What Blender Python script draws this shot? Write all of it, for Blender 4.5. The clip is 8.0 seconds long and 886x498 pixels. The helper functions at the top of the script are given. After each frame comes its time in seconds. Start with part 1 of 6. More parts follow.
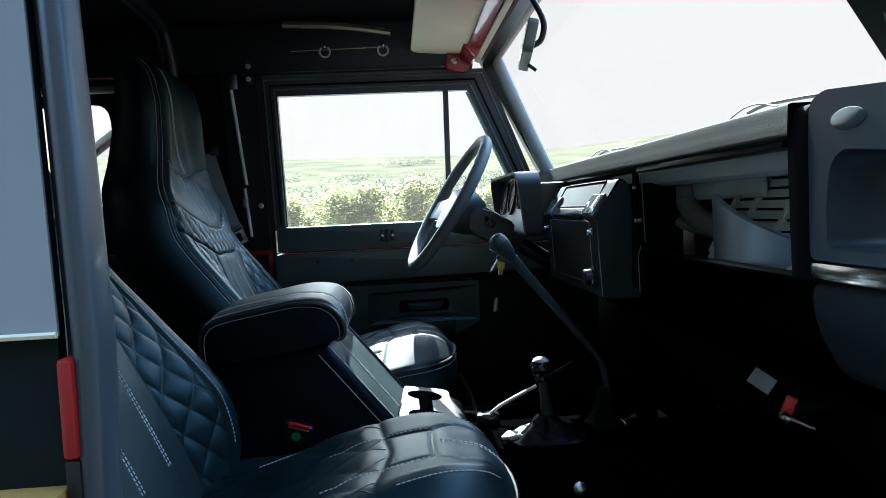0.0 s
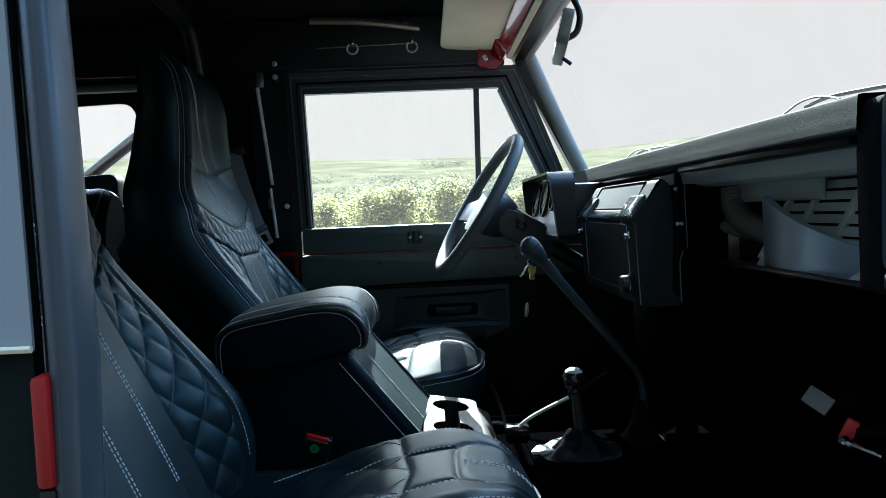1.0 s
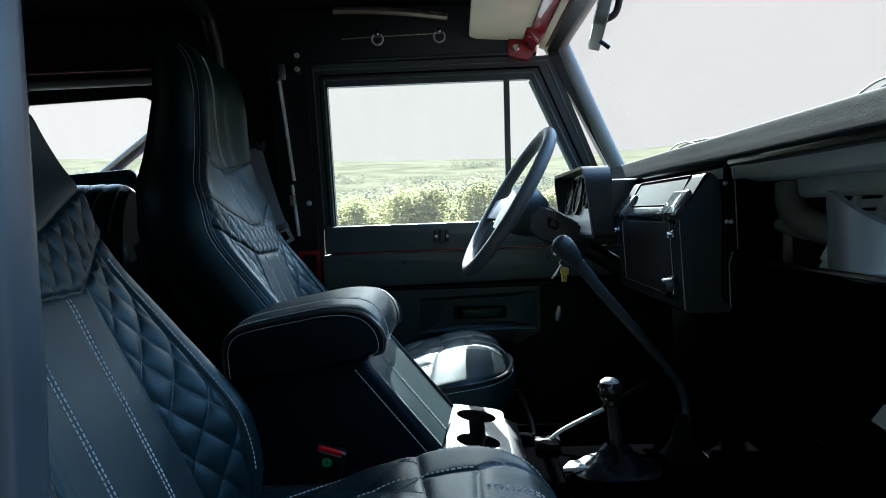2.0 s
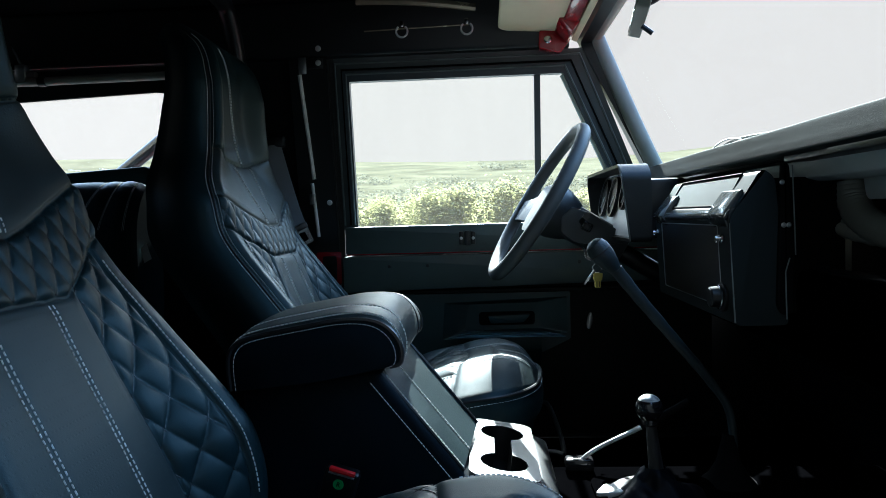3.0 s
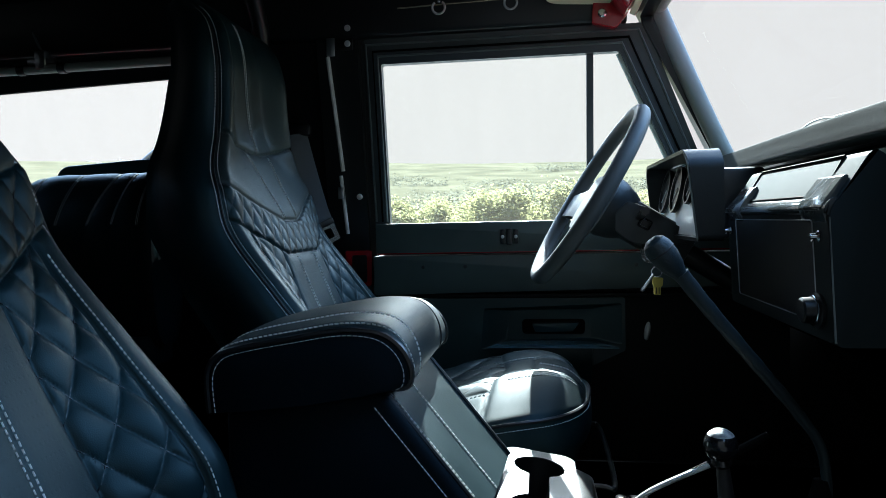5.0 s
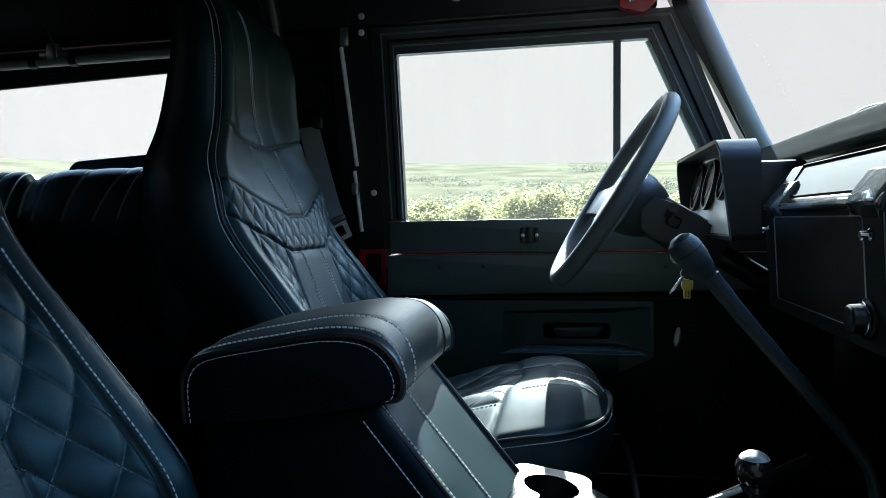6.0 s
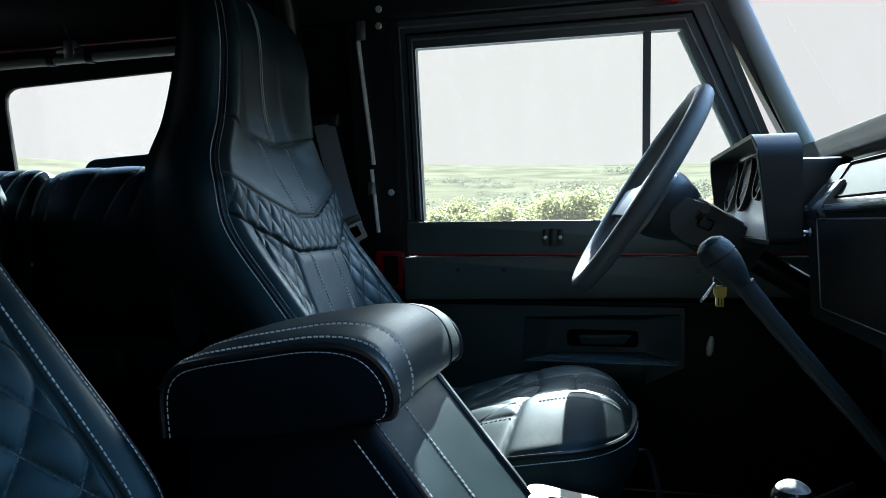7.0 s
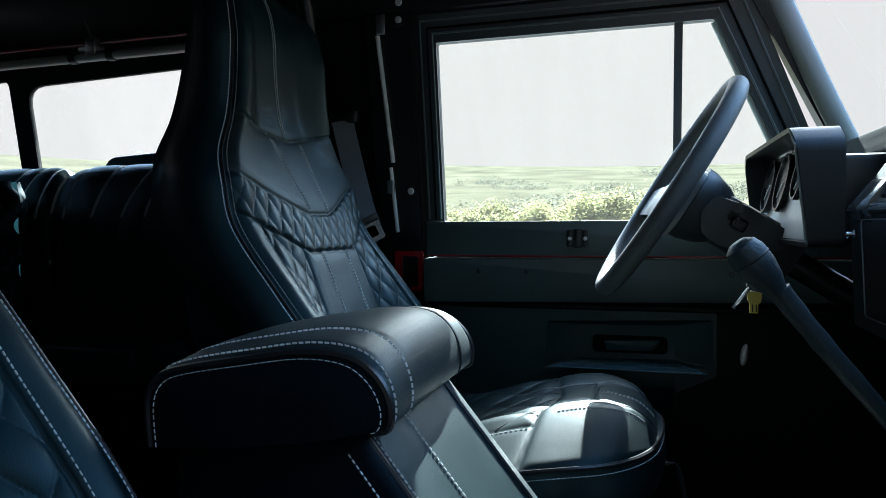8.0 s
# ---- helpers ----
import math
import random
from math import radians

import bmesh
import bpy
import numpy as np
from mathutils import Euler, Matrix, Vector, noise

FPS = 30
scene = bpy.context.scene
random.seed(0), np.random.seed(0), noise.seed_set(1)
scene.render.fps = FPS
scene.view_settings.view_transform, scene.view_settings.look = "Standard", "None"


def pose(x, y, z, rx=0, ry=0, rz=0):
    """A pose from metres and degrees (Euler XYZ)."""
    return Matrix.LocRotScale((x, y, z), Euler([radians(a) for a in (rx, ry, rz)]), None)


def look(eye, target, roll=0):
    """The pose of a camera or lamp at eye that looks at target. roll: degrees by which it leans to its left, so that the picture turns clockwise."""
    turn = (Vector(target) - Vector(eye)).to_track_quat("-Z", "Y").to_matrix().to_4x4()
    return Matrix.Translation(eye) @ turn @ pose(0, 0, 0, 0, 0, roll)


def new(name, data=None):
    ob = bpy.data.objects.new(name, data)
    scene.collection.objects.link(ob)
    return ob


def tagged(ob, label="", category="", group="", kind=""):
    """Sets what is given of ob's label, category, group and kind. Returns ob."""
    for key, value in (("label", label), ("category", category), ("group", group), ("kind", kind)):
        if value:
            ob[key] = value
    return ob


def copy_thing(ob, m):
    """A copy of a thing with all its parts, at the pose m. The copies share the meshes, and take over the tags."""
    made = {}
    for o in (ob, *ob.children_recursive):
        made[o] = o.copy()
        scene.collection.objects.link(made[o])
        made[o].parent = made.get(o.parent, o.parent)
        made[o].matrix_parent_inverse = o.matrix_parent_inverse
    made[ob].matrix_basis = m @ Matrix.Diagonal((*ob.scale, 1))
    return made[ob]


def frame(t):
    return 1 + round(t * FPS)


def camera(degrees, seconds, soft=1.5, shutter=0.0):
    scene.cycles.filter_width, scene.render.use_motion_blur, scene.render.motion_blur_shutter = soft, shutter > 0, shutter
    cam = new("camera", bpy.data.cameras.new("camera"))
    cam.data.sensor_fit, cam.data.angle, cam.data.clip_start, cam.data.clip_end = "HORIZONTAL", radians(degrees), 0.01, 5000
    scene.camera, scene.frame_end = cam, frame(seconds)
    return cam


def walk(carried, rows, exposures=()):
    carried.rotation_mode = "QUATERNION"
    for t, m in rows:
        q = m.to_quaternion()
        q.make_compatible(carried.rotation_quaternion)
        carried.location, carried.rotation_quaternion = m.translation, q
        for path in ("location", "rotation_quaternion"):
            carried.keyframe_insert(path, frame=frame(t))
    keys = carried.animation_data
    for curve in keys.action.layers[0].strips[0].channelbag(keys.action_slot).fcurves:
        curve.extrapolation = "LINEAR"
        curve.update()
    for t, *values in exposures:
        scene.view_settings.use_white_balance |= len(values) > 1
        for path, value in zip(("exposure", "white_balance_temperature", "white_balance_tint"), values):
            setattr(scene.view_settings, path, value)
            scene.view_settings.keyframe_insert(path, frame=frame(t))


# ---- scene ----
cam = camera(66.0, 8.0, soft=0.6)
EXPO = 3.2
PATH = [
    (0, (-0.091, -1.393, 1.342), (0.041, 0.6, 1.227), -2.7),
    (0.5, (-0.088, -1.365, 1.343), (0.0, 0.629, 1.23), -2.5),
    (1, (-0.08, -1.328, 1.342), (-0.04, 0.668, 1.235), -2.4),
    (1.5, (-0.071, -1.285, 1.337), (-0.078, 0.712, 1.233), -2.3),
    (3, (-0.069, -1.148, 1.331), (-0.196, 0.846, 1.237), -1.7),
    (3.5, (-0.065, -1.109, 1.332), (-0.232, 0.882, 1.24), -1.6),
    (4, (-0.061, -1.066, 1.335), (-0.264, 0.922, 1.245), -1.5),
    (4.5, (-0.053, -1.016, 1.326), (-0.296, 0.967, 1.239), -1.4),
    (6, (-0.016, -0.882, 1.309), (-0.399, 1.08, 1.226), -1.0),
    (6.5, (-0.006, -0.843, 1.308), (-0.436, 1.109, 1.229), -0.8),
    (7, (0.002, -0.81, 1.307), (-0.475, 1.131, 1.23), -0.7),
    (7.5, (0.01, -0.778, 1.306), (-0.513, 1.151, 1.233), -0.5),
    (8, (0.016, -0.754, 1.304), (-0.553, 1.162, 1.231), -0.4),
]
walk(cam, [(t, look(eye, target, roll)) for t, eye, target, roll in PATH], exposures=((0, EXPO + 0.2, 5550, -3), (0.4, EXPO, 5550, -3), (8, EXPO, 5550, -3)))

# ---- world, sun ----
SUN_HIGH, SUN_AZIMUTH = radians(35.8), radians(90.0)
SUN_WAY = -Vector((math.cos(SUN_AZIMUTH) * math.cos(SUN_HIGH), math.sin(SUN_AZIMUTH) * math.cos(SUN_HIGH), math.sin(SUN_HIGH)))          # the way the sunlight goes
world = bpy.data.worlds.new("World")
scene.world = world
world.use_nodes = True
wn = world.node_tree.nodes
sky = wn.new("ShaderNodeTexSky")
sky.sky_type = "NISHITA"
sky.sun_disc = False
sky.sun_elevation = math.asin(-SUN_WAY.z)
sky.sun_rotation = math.atan2(-SUN_WAY.x, -SUN_WAY.y)
sky.dust_density = 1.0
wn["Background"].inputs["Strength"].default_value = 0.15
world.node_tree.links.new(sky.outputs["Color"], wn["Background"].inputs["Color"])
sun = new("sun", bpy.data.lights.new("sun", "SUN"))
sun.data.energy, sun.data.angle, sun.data.color = 4.0, radians(0.53), (1.0, 0.95, 0.88)
sun.matrix_world = look((0, 0, 30), Vector((0, 0, 30)) + SUN_WAY)


# ---- materials ----
def material(name, colour, rough=0.5, metal=0.0, grain=0.0, scale=300.0, vary=0.0, vary_scale=6.0, coat=0.0, spec=0.5, detail=4.0, stretch=(1, 1, 1)):
    """A painted, moulded or woven surface: base colour with slow stains, fine grain as bump, wear in the gloss."""
    m = bpy.data.materials.new(name)
    m.use_nodes = True
    n, l = m.node_tree.nodes, m.node_tree.links
    b = n["Principled BSDF"]
    b.inputs["Roughness"].default_value = rough
    b.inputs["Metallic"].default_value = metal
    b.inputs["Coat Weight"].default_value = coat
    b.inputs["Specular IOR Level"].default_value = spec
    b.inputs["Base Color"].default_value = (*colour, 1)
    tc = n.new("ShaderNodeTexCoord")
    mp = n.new("ShaderNodeMapping")
    mp.inputs["Scale"].default_value = stretch
    l.new(tc.outputs["Object"], mp.inputs["Vector"])
    if vary:
        t = n.new("ShaderNodeTexNoise")
        t.inputs["Scale"].default_value, t.inputs["Detail"].default_value = vary_scale, 5
        l.new(mp.outputs["Vector"], t.inputs["Vector"])
        ramp = n.new("ShaderNodeMapRange")
        ramp.inputs["From Min"].default_value, ramp.inputs["From Max"].default_value = 0.3, 0.7
        ramp.inputs["To Min"].default_value, ramp.inputs["To Max"].default_value = 1 - vary, 1 + vary
        l.new(t.outputs["Fac"], ramp.inputs["Value"])
        mix = n.new("ShaderNodeMix")
        mix.data_type, mix.blend_type = "RGBA", "MULTIPLY"
        mix.inputs["Factor"].default_value = 1
        mix.inputs["A"].default_value = (*colour, 1)
        l.new(ramp.outputs["Result"], mix.inputs["B"])
        l.new(mix.outputs["Result"], b.inputs["Base Color"])
        r2 = n.new("ShaderNodeMapRange")
        r2.inputs["From Min"].default_value, r2.inputs["From Max"].default_value = 0.3, 0.7
        r2.inputs["To Min"].default_value, r2.inputs["To Max"].default_value = max(0.03, rough * (1 - 0.5 * vary)), min(1, rough * (1 + 0.5 * vary))
        l.new(t.outputs["Fac"], r2.inputs["Value"])
        l.new(r2.outputs["Result"], b.inputs["Roughness"])
    if grain:
        t2 = n.new("ShaderNodeTexNoise")
        t2.inputs["Scale"].default_value, t2.inputs["Detail"].default_value = scale, detail
        l.new(mp.outputs["Vector"], t2.inputs["Vector"])
        bump = n.new("ShaderNodeBump")
        bump.inputs["Strength"].default_value, bump.inputs["Distance"].default_value = grain, 0.002
        l.new(t2.outputs["Fac"], bump.inputs["Height"])
        l.new(bump.outputs["Normal"], b.inputs["Normal"])
    return m


def leather(name, colour, rough, perforated=False, spec=0.28):
    """Soft black leather: cell grain, fine wrinkles and, where perforated, rows of tiny holes."""
    m = material(name, colour, rough, vary=0.25, vary_scale=9, spec=spec)
    m.node_tree.nodes["Principled BSDF"].inputs["Specular Tint"].default_value = (0.70, 0.94, 1.0, 1)
    n, l = m.node_tree.nodes, m.node_tree.links
    tc = n["Texture Coordinate"]
    cell = n.new("ShaderNodeTexVoronoi")
    cell.inputs["Scale"].default_value = 850
    l.new(tc.outputs["Object"], cell.inputs["Vector"])
    wrinkle = n.new("ShaderNodeTexNoise")
    wrinkle.inputs["Scale"].default_value, wrinkle.inputs["Detail"].default_value = 35, 6
    l.new(tc.outputs["Object"], wrinkle.inputs["Vector"])
    b1, b2 = n.new("ShaderNodeBump"), n.new("ShaderNodeBump")
    b1.inputs["Strength"].default_value, b1.inputs["Distance"].default_value = 0.14, 0.0008
    b2.inputs["Strength"].default_value, b2.inputs["Distance"].default_value = 0.03, 0.004
    l.new(cell.outputs["Distance"], b1.inputs["Height"])
    l.new(wrinkle.outputs["Fac"], b2.inputs["Height"])
    l.new(b1.outputs["Normal"], b2.inputs["Normal"])
    last = b2
    if perforated:
        hole = n.new("ShaderNodeTexVoronoi")
        hole.inputs["Scale"].default_value, hole.inputs["Randomness"].default_value = 190, 0.0
        l.new(tc.outputs["Object"], hole.inputs["Vector"])
        step = n.new("ShaderNodeMapRange")
        step.inputs["From Min"].default_value, step.inputs["From Max"].default_value = 0.18, 0.34
        l.new(hole.outputs["Distance"], step.inputs["Value"])
        b3 = n.new("ShaderNodeBump")
        b3.inputs["Strength"].default_value, b3.inputs["Distance"].default_value = 0.18, 0.0008
        l.new(step.outputs["Result"], b3.inputs["Height"])
        l.new(b2.outputs["Normal"], b3.inputs["Normal"])
        last = b3
    l.new(last.outputs["Normal"], n["Principled BSDF"].inputs["Normal"])
    return m


def glass(name, tint=(1, 1, 1), rough=0.0, gloss=0.2, dust=0.0):
    m = bpy.data.materials.new(name)
    m.use_nodes = True
    n, l = m.node_tree.nodes, m.node_tree.links
    clear, shine, mix, fres = n.new("ShaderNodeBsdfTransparent"), n.new("ShaderNodeBsdfGlossy"), n.new("ShaderNodeMixShader"), n.new("ShaderNodeFresnel")
    clear.inputs["Color"].default_value = (*tint, 1)
    shine.inputs["Roughness"].default_value = rough
    fres.inputs["IOR"].default_value = 1.45
    soft = n.new("ShaderNodeMath")
    soft.operation = "MULTIPLY"
    soft.inputs[1].default_value = gloss
    l.new(fres.outputs["Fac"], soft.inputs[0])
    l.new(soft.outputs["Value"], mix.inputs["Fac"])
    l.new(clear.outputs["BSDF"], mix.inputs[1])
    l.new(shine.outputs["BSDF"], mix.inputs[2])
    if dust:
        film, both = n.new("ShaderNodeBsdfTranslucent"), n.new("ShaderNodeMixShader")
        film.inputs["Color"].default_value = (0.92, 0.86, 0.76, 1)
        mark = n.new("ShaderNodeTexNoise")
        tc, mp = n.new("ShaderNodeTexCoord"), n.new("ShaderNodeMapping")
        mp.inputs["Scale"].default_value = (1, 1, 0.12)
        mark.inputs["Scale"].default_value, mark.inputs["Detail"].default_value = 26, 6
        rng = n.new("ShaderNodeMapRange")
        rng.inputs["From Min"].default_value, rng.inputs["From Max"].default_value = 0.35, 0.75
        rng.inputs["To Min"].default_value, rng.inputs["To Max"].default_value = dust * 0.9, dust * 1.2
        l.new(tc.outputs["Object"], mp.inputs["Vector"])
        l.new(mp.outputs["Vector"], mark.inputs["Vector"])
        l.new(mark.outputs["Fac"], rng.inputs["Value"])
        l.new(rng.outputs["Result"], both.inputs["Fac"])
        l.new(mix.outputs["Shader"], both.inputs[1])
        l.new(film.outputs["BSDF"], both.inputs[2])
        mix = both
    l.new(mix.outputs["Shader"], n["Material Output"].inputs["Surface"])
    return m


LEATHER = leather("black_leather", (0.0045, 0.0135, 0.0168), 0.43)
# darker copy of the leather, with the shade of side faces in its colour
SHADED_LEATHER = leather("shaded_side_leather", (0.0020, 0.0045, 0.0080), 0.6, spec=0.12)
# perforated leather, its base raised for the light on upward faces
LIT_LEATHER_PERF = leather("lit_perforated_leather", (0.021, 0.029, 0.031), 0.47, True)
THREAD = material("grey_thread", (0.80, 0.81, 0.81), 0.8)
MATT = material("matt_black_rubber", (0.004, 0.0042, 0.0045), 0.9, spec=0.1, grain=0.3, scale=300, vary=0.2)
PIPING = material("black_piping", (0.010, 0.011, 0.013), 0.35)
PLASTIC = material("black_plastic", (0.004, 0.0052, 0.006), 0.36, grain=0.12, scale=900, vary=0.2)
SOFT = material("soft_dash_vinyl", (0.008, 0.0115, 0.013), 0.42, spec=0.35, grain=0.15, scale=900, vary=0.15)
GREY_PLASTIC = material("grey_plastic", (0.60, 0.67, 0.64), 0.5, grain=0.2, scale=400, vary=0.12)
DUCT = material("grey_painted_duct", (0.50, 0.60, 0.68), 0.30, metal=0.55, grain=0.05, scale=90, vary=0.1)
PAINT_DARK = material("dark_green_grey_door_paint", (0.043, 0.062, 0.059), 0.40, grain=0.12, scale=500, vary=0.2)
PAINT_RED = material("red_body_paint", (0.30, 0.008, 0.016), 0.22, vary=0.15, coat=0.6)
BLACK_STEEL = material("black_painted_steel", (0.006, 0.007, 0.008), 0.32, vary=0.25, grain=0.06, scale=200)
FRAME_PAINT = material("dark_frame_paint", (0.052, 0.064, 0.066), 0.36, vary=0.25, grain=0.05, scale=300)
ROLL_SKIN = material("matt_dash_roll", (0.029, 0.040, 0.041), 0.7, spec=0.16, grain=0.2, scale=900, vary=0.15)
# pale base that carries the bright reflections of plated metal
GLINT_METAL = material("glint_metal_plate", (0.62, 0.63, 0.62), 0.35, metal=0.3, vary=0.2, vary_scale=25)
POD_SKIN = material("satin_pod_moulding", (0.022, 0.029, 0.030), 0.6, spec=0.06, grain=0.10, scale=900, vary=0.15)
POD_GLOSS = material("polished_pod_edge", (0.035, 0.042, 0.043), 0.2, grain=0.06, scale=600, vary=0.2, coat=0.5)
# dash colour raised for the light on the end's front face
LIT_END_SKIN = material("lit_end_moulding", (0.052, 0.066, 0.072), 0.30, grain=0.08, scale=900, vary=0.15)
WHITE_TAG = material("white_cloth_tag", (0.75, 0.75, 0.74), 0.8, grain=0.3, scale=600)
DOOR_TEAL = material("dark_teal_door_moulding", (0.005, 0.029, 0.035), 0.45, grain=0.15, scale=500, vary=0.25)
POST_PAINT = material("satin_post_paint", (0.042, 0.053, 0.061), 0.34, vary=0.25, grain=0.08, scale=300)
# lower door colour brought down to hold the shadow under the waist
CARD_SHADED = material("shaded_door_card", (0.005, 0.007, 0.0075), 0.6, spec=0.22, grain=0.3, scale=500, vary=0.2)
# pale colour for thin lines that draw highlights on edges
EDGE_HIGHLIGHT = material("edge_highlight_paint", (0.15, 0.18, 0.18), 0.4, vary=0.3, vary_scale=20)
TUBE_PAINT = material("satin_grey_cage_tube", (0.24, 0.25, 0.215), 0.5, vary=0.2, grain=0.1, scale=300)
CANVAS = material("black_canvas", (0.005, 0.0055, 0.006), 0.85, grain=0.5, scale=900, vary=0.3, spec=0.2)
# far below real carpet, so the footwell's shade sits in this colour
SHADE_CARPET = material("shade_black_carpet", (0.0009, 0.0009, 0.0011), 1.0, grain=0.4, scale=800, vary=0.3, spec=0.0)
RUBBER = material("black_rubber", (0.012, 0.012, 0.012), 0.6, grain=0.2, scale=250, vary=0.2)
CHROME = material("polished_steel", (0.62, 0.63, 0.64), 0.18, metal=1.0, vary=0.2, vary_scale=30)
ALU = material("brushed_aluminium", (0.55, 0.56, 0.57), 0.32, metal=1.0, grain=0.1, scale=400, vary=0.2)
BEIGE = material("beige_visor_vinyl", (0.82, 0.75, 0.50), 0.6, grain=0.25, scale=500, vary=0.08)
WEB = material("grey_belt_webbing", (0.09, 0.10, 0.11), 0.75, grain=0.6, scale=900, vary=0.15)
RED_PLASTIC = material("red_button_plastic", (0.55, 0.01, 0.015), 0.35, vary=0.1)
GREEN_DOT = material("green_sticker", (0.01, 0.30, 0.08), 0.5, vary=0.1)
YELLOW = material("yellow_key_plastic", (0.62, 0.50, 0.10), 0.5, vary=0.1)
SCREEN = material("black_display_glass", (0.004, 0.004, 0.005), 0.35, grain=0.3, scale=600)
DIAL = material("white_dial_face", (0.62, 0.64, 0.64), 0.5, vary=0.1)
GLASS = glass("dusty_glass", (0.96, 0.98, 0.97), dust=0.0065)
VINYL = glass("clear_vinyl", (0.99, 1.0, 1.0), 0.05, 0.1, 0.007)
SCREEN_GLASS = glass("windscreen_glass", (0.97, 0.99, 0.98), 0.0, 0.06, 0.012)
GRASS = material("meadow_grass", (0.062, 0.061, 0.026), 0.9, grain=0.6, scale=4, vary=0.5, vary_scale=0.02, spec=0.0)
# far ground, paler and greyer than the meadow to hold distance haze
FIELD_HAZED = material("hazed_far_field", (0.101, 0.091, 0.056), 0.95, vary=0.3, vary_scale=0.02, spec=0.0)


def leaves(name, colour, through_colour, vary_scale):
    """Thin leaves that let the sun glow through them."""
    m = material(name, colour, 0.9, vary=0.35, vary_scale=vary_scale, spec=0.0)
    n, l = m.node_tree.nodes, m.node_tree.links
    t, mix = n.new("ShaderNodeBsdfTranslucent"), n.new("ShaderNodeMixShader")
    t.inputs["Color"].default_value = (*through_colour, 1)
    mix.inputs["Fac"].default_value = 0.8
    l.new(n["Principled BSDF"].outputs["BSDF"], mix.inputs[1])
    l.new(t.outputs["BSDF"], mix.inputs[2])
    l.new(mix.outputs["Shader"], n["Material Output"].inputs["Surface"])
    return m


# spring green, paled so that haze sits in the leaf colour
LEAF_HAZED = leaves("hazed_spring_leaves", (0.17, 0.162, 0.074), (0.225, 0.214, 0.098), 0.3)
# far leaves, greyed for the haze over the hills
LEAF_FAR = leaves("hazed_wood_leaves", (0.075, 0.076, 0.056), (0.09, 0.09, 0.066), 0.05)
# unseen ground round the car, kept dark to cut bounced light
UNSEEN_GROUND = material("dark_unseen_ground", (0.045, 0.045, 0.046), 0.9, grain=1.0, scale=60, vary=0.3, vary_scale=2)
BARK = material("grey_bark", (0.24, 0.21, 0.16), 0.9, grain=0.5, scale=20, vary=0.3)
TYRE = material("tyre_rubber", (0.02, 0.02, 0.02), 0.8, grain=0.4, scale=60, vary=0.2)


# ---- mesh tools ----
def mesh_of(bm, name, smooth=True, sharp=35):
    bmesh.ops.recalc_face_normals(bm, faces=bm.faces)
    for e in bm.edges:
        if len(e.link_faces) == 2 and e.calc_face_angle(0) > radians(sharp):
            e.smooth = False
    for f in bm.faces:
        f.smooth = smooth
    me = bpy.data.meshes.new(name)
    bm.to_mesh(me)
    bm.free()
    return me


def part(name, bm, mat, parent=None, label=""):
    """One mesh object, under its thing or part (or free, where there is none)."""
    me = bm if isinstance(bm, bpy.types.Mesh) else mesh_of(bm, name)
    if not me.materials:
        me.materials.append(mat)
    ob = new(name, me)
    if parent:
        ob.parent = parent
    return tagged(ob, label)


def thing(name, label, category, at=(0, 0, 0), group="", kind=""):
    ob = new(name)
    ob.empty_display_size = 0.05
    ob.location = at
    return tagged(ob, label, category, group, kind)


def shift(bm, m):
    bmesh.ops.transform(bm, matrix=m, verts=bm.verts)
    return bm


def box(x0, x1, y0, y1, z0, z1, bevel=0.004, seg=2):
    bm = bmesh.new()
    bmesh.ops.create_cube(bm, size=1)
    shift(bm, Matrix.Translation(((x0 + x1) / 2, (y0 + y1) / 2, (z0 + z1) / 2)) @ Matrix.Diagonal((x1 - x0, y1 - y0, z1 - z0, 1)))
    if bevel:
        bmesh.ops.bevel(bm, geom=list(bm.edges), offset=bevel, segments=seg, affect="EDGES", profile=0.5)
    return bm


def join(*bms):
    out = bms[0]
    for b in bms[1:]:
        me = bpy.data.meshes.new("tmp")
        b.to_mesh(me)
        out.from_mesh(me)
        b.free()
        bpy.data.meshes.remove(me)
    return out


def smooth_path(points, n=6):
    """More points along a smooth curve through those given."""
    p = [Vector(q) for q in points]
    out = []
    for i in range(len(p) - 1):
        a, b, c, d = p[max(i - 1, 0)], p[i], p[i + 1], p[min(i + 2, len(p) - 1)]
        for k in range(n):
            t = k / n
            out.append(0.5 * ((2 * b) + (c - a) * t + (2 * a - 5 * b + 4 * c - d) * t * t + (3 * b - a - 3 * c + d) * t ** 3))
    return out + [p[-1]]


def tube(points, r, seg=10, closed=False, flat=1.0):
    """A round bar along the points; r may be one radius or one a point; flat squeezes it across."""
    p = [Vector(q) for q in points]
    n = len(p)
    rs = r if isinstance(r, (list, tuple)) else [r] * n
    bm = bmesh.new()
    rings = []
    side = None
    for i in range(n):
        if closed:
            d = (p[(i + 1) % n] - p[i - 1]).normalized()
        else:
            d = (p[min(i + 1, n - 1)] - p[max(i - 1, 0)]).normalized()
        if side is None:
            side = d.orthogonal().normalized()
        side = (side - d * side.dot(d)).normalized()
        up = d.cross(side)
        rings.append([bm.verts.new(p[i] + rs[i] * (math.cos(a) * side + flat * math.sin(a) * up)) for a in (2 * math.pi * k / seg for k in range(seg))])
    for i in range(n if closed else n - 1):
        a, b = rings[i], rings[(i + 1) % n]
        for k in range(seg):
            bm.faces.new((a[k], a[(k + 1) % seg], b[(k + 1) % seg], b[k]))
    if not closed:
        bm.faces.new(rings[0][::-1])
        bm.faces.new(rings[-1])
    return bm


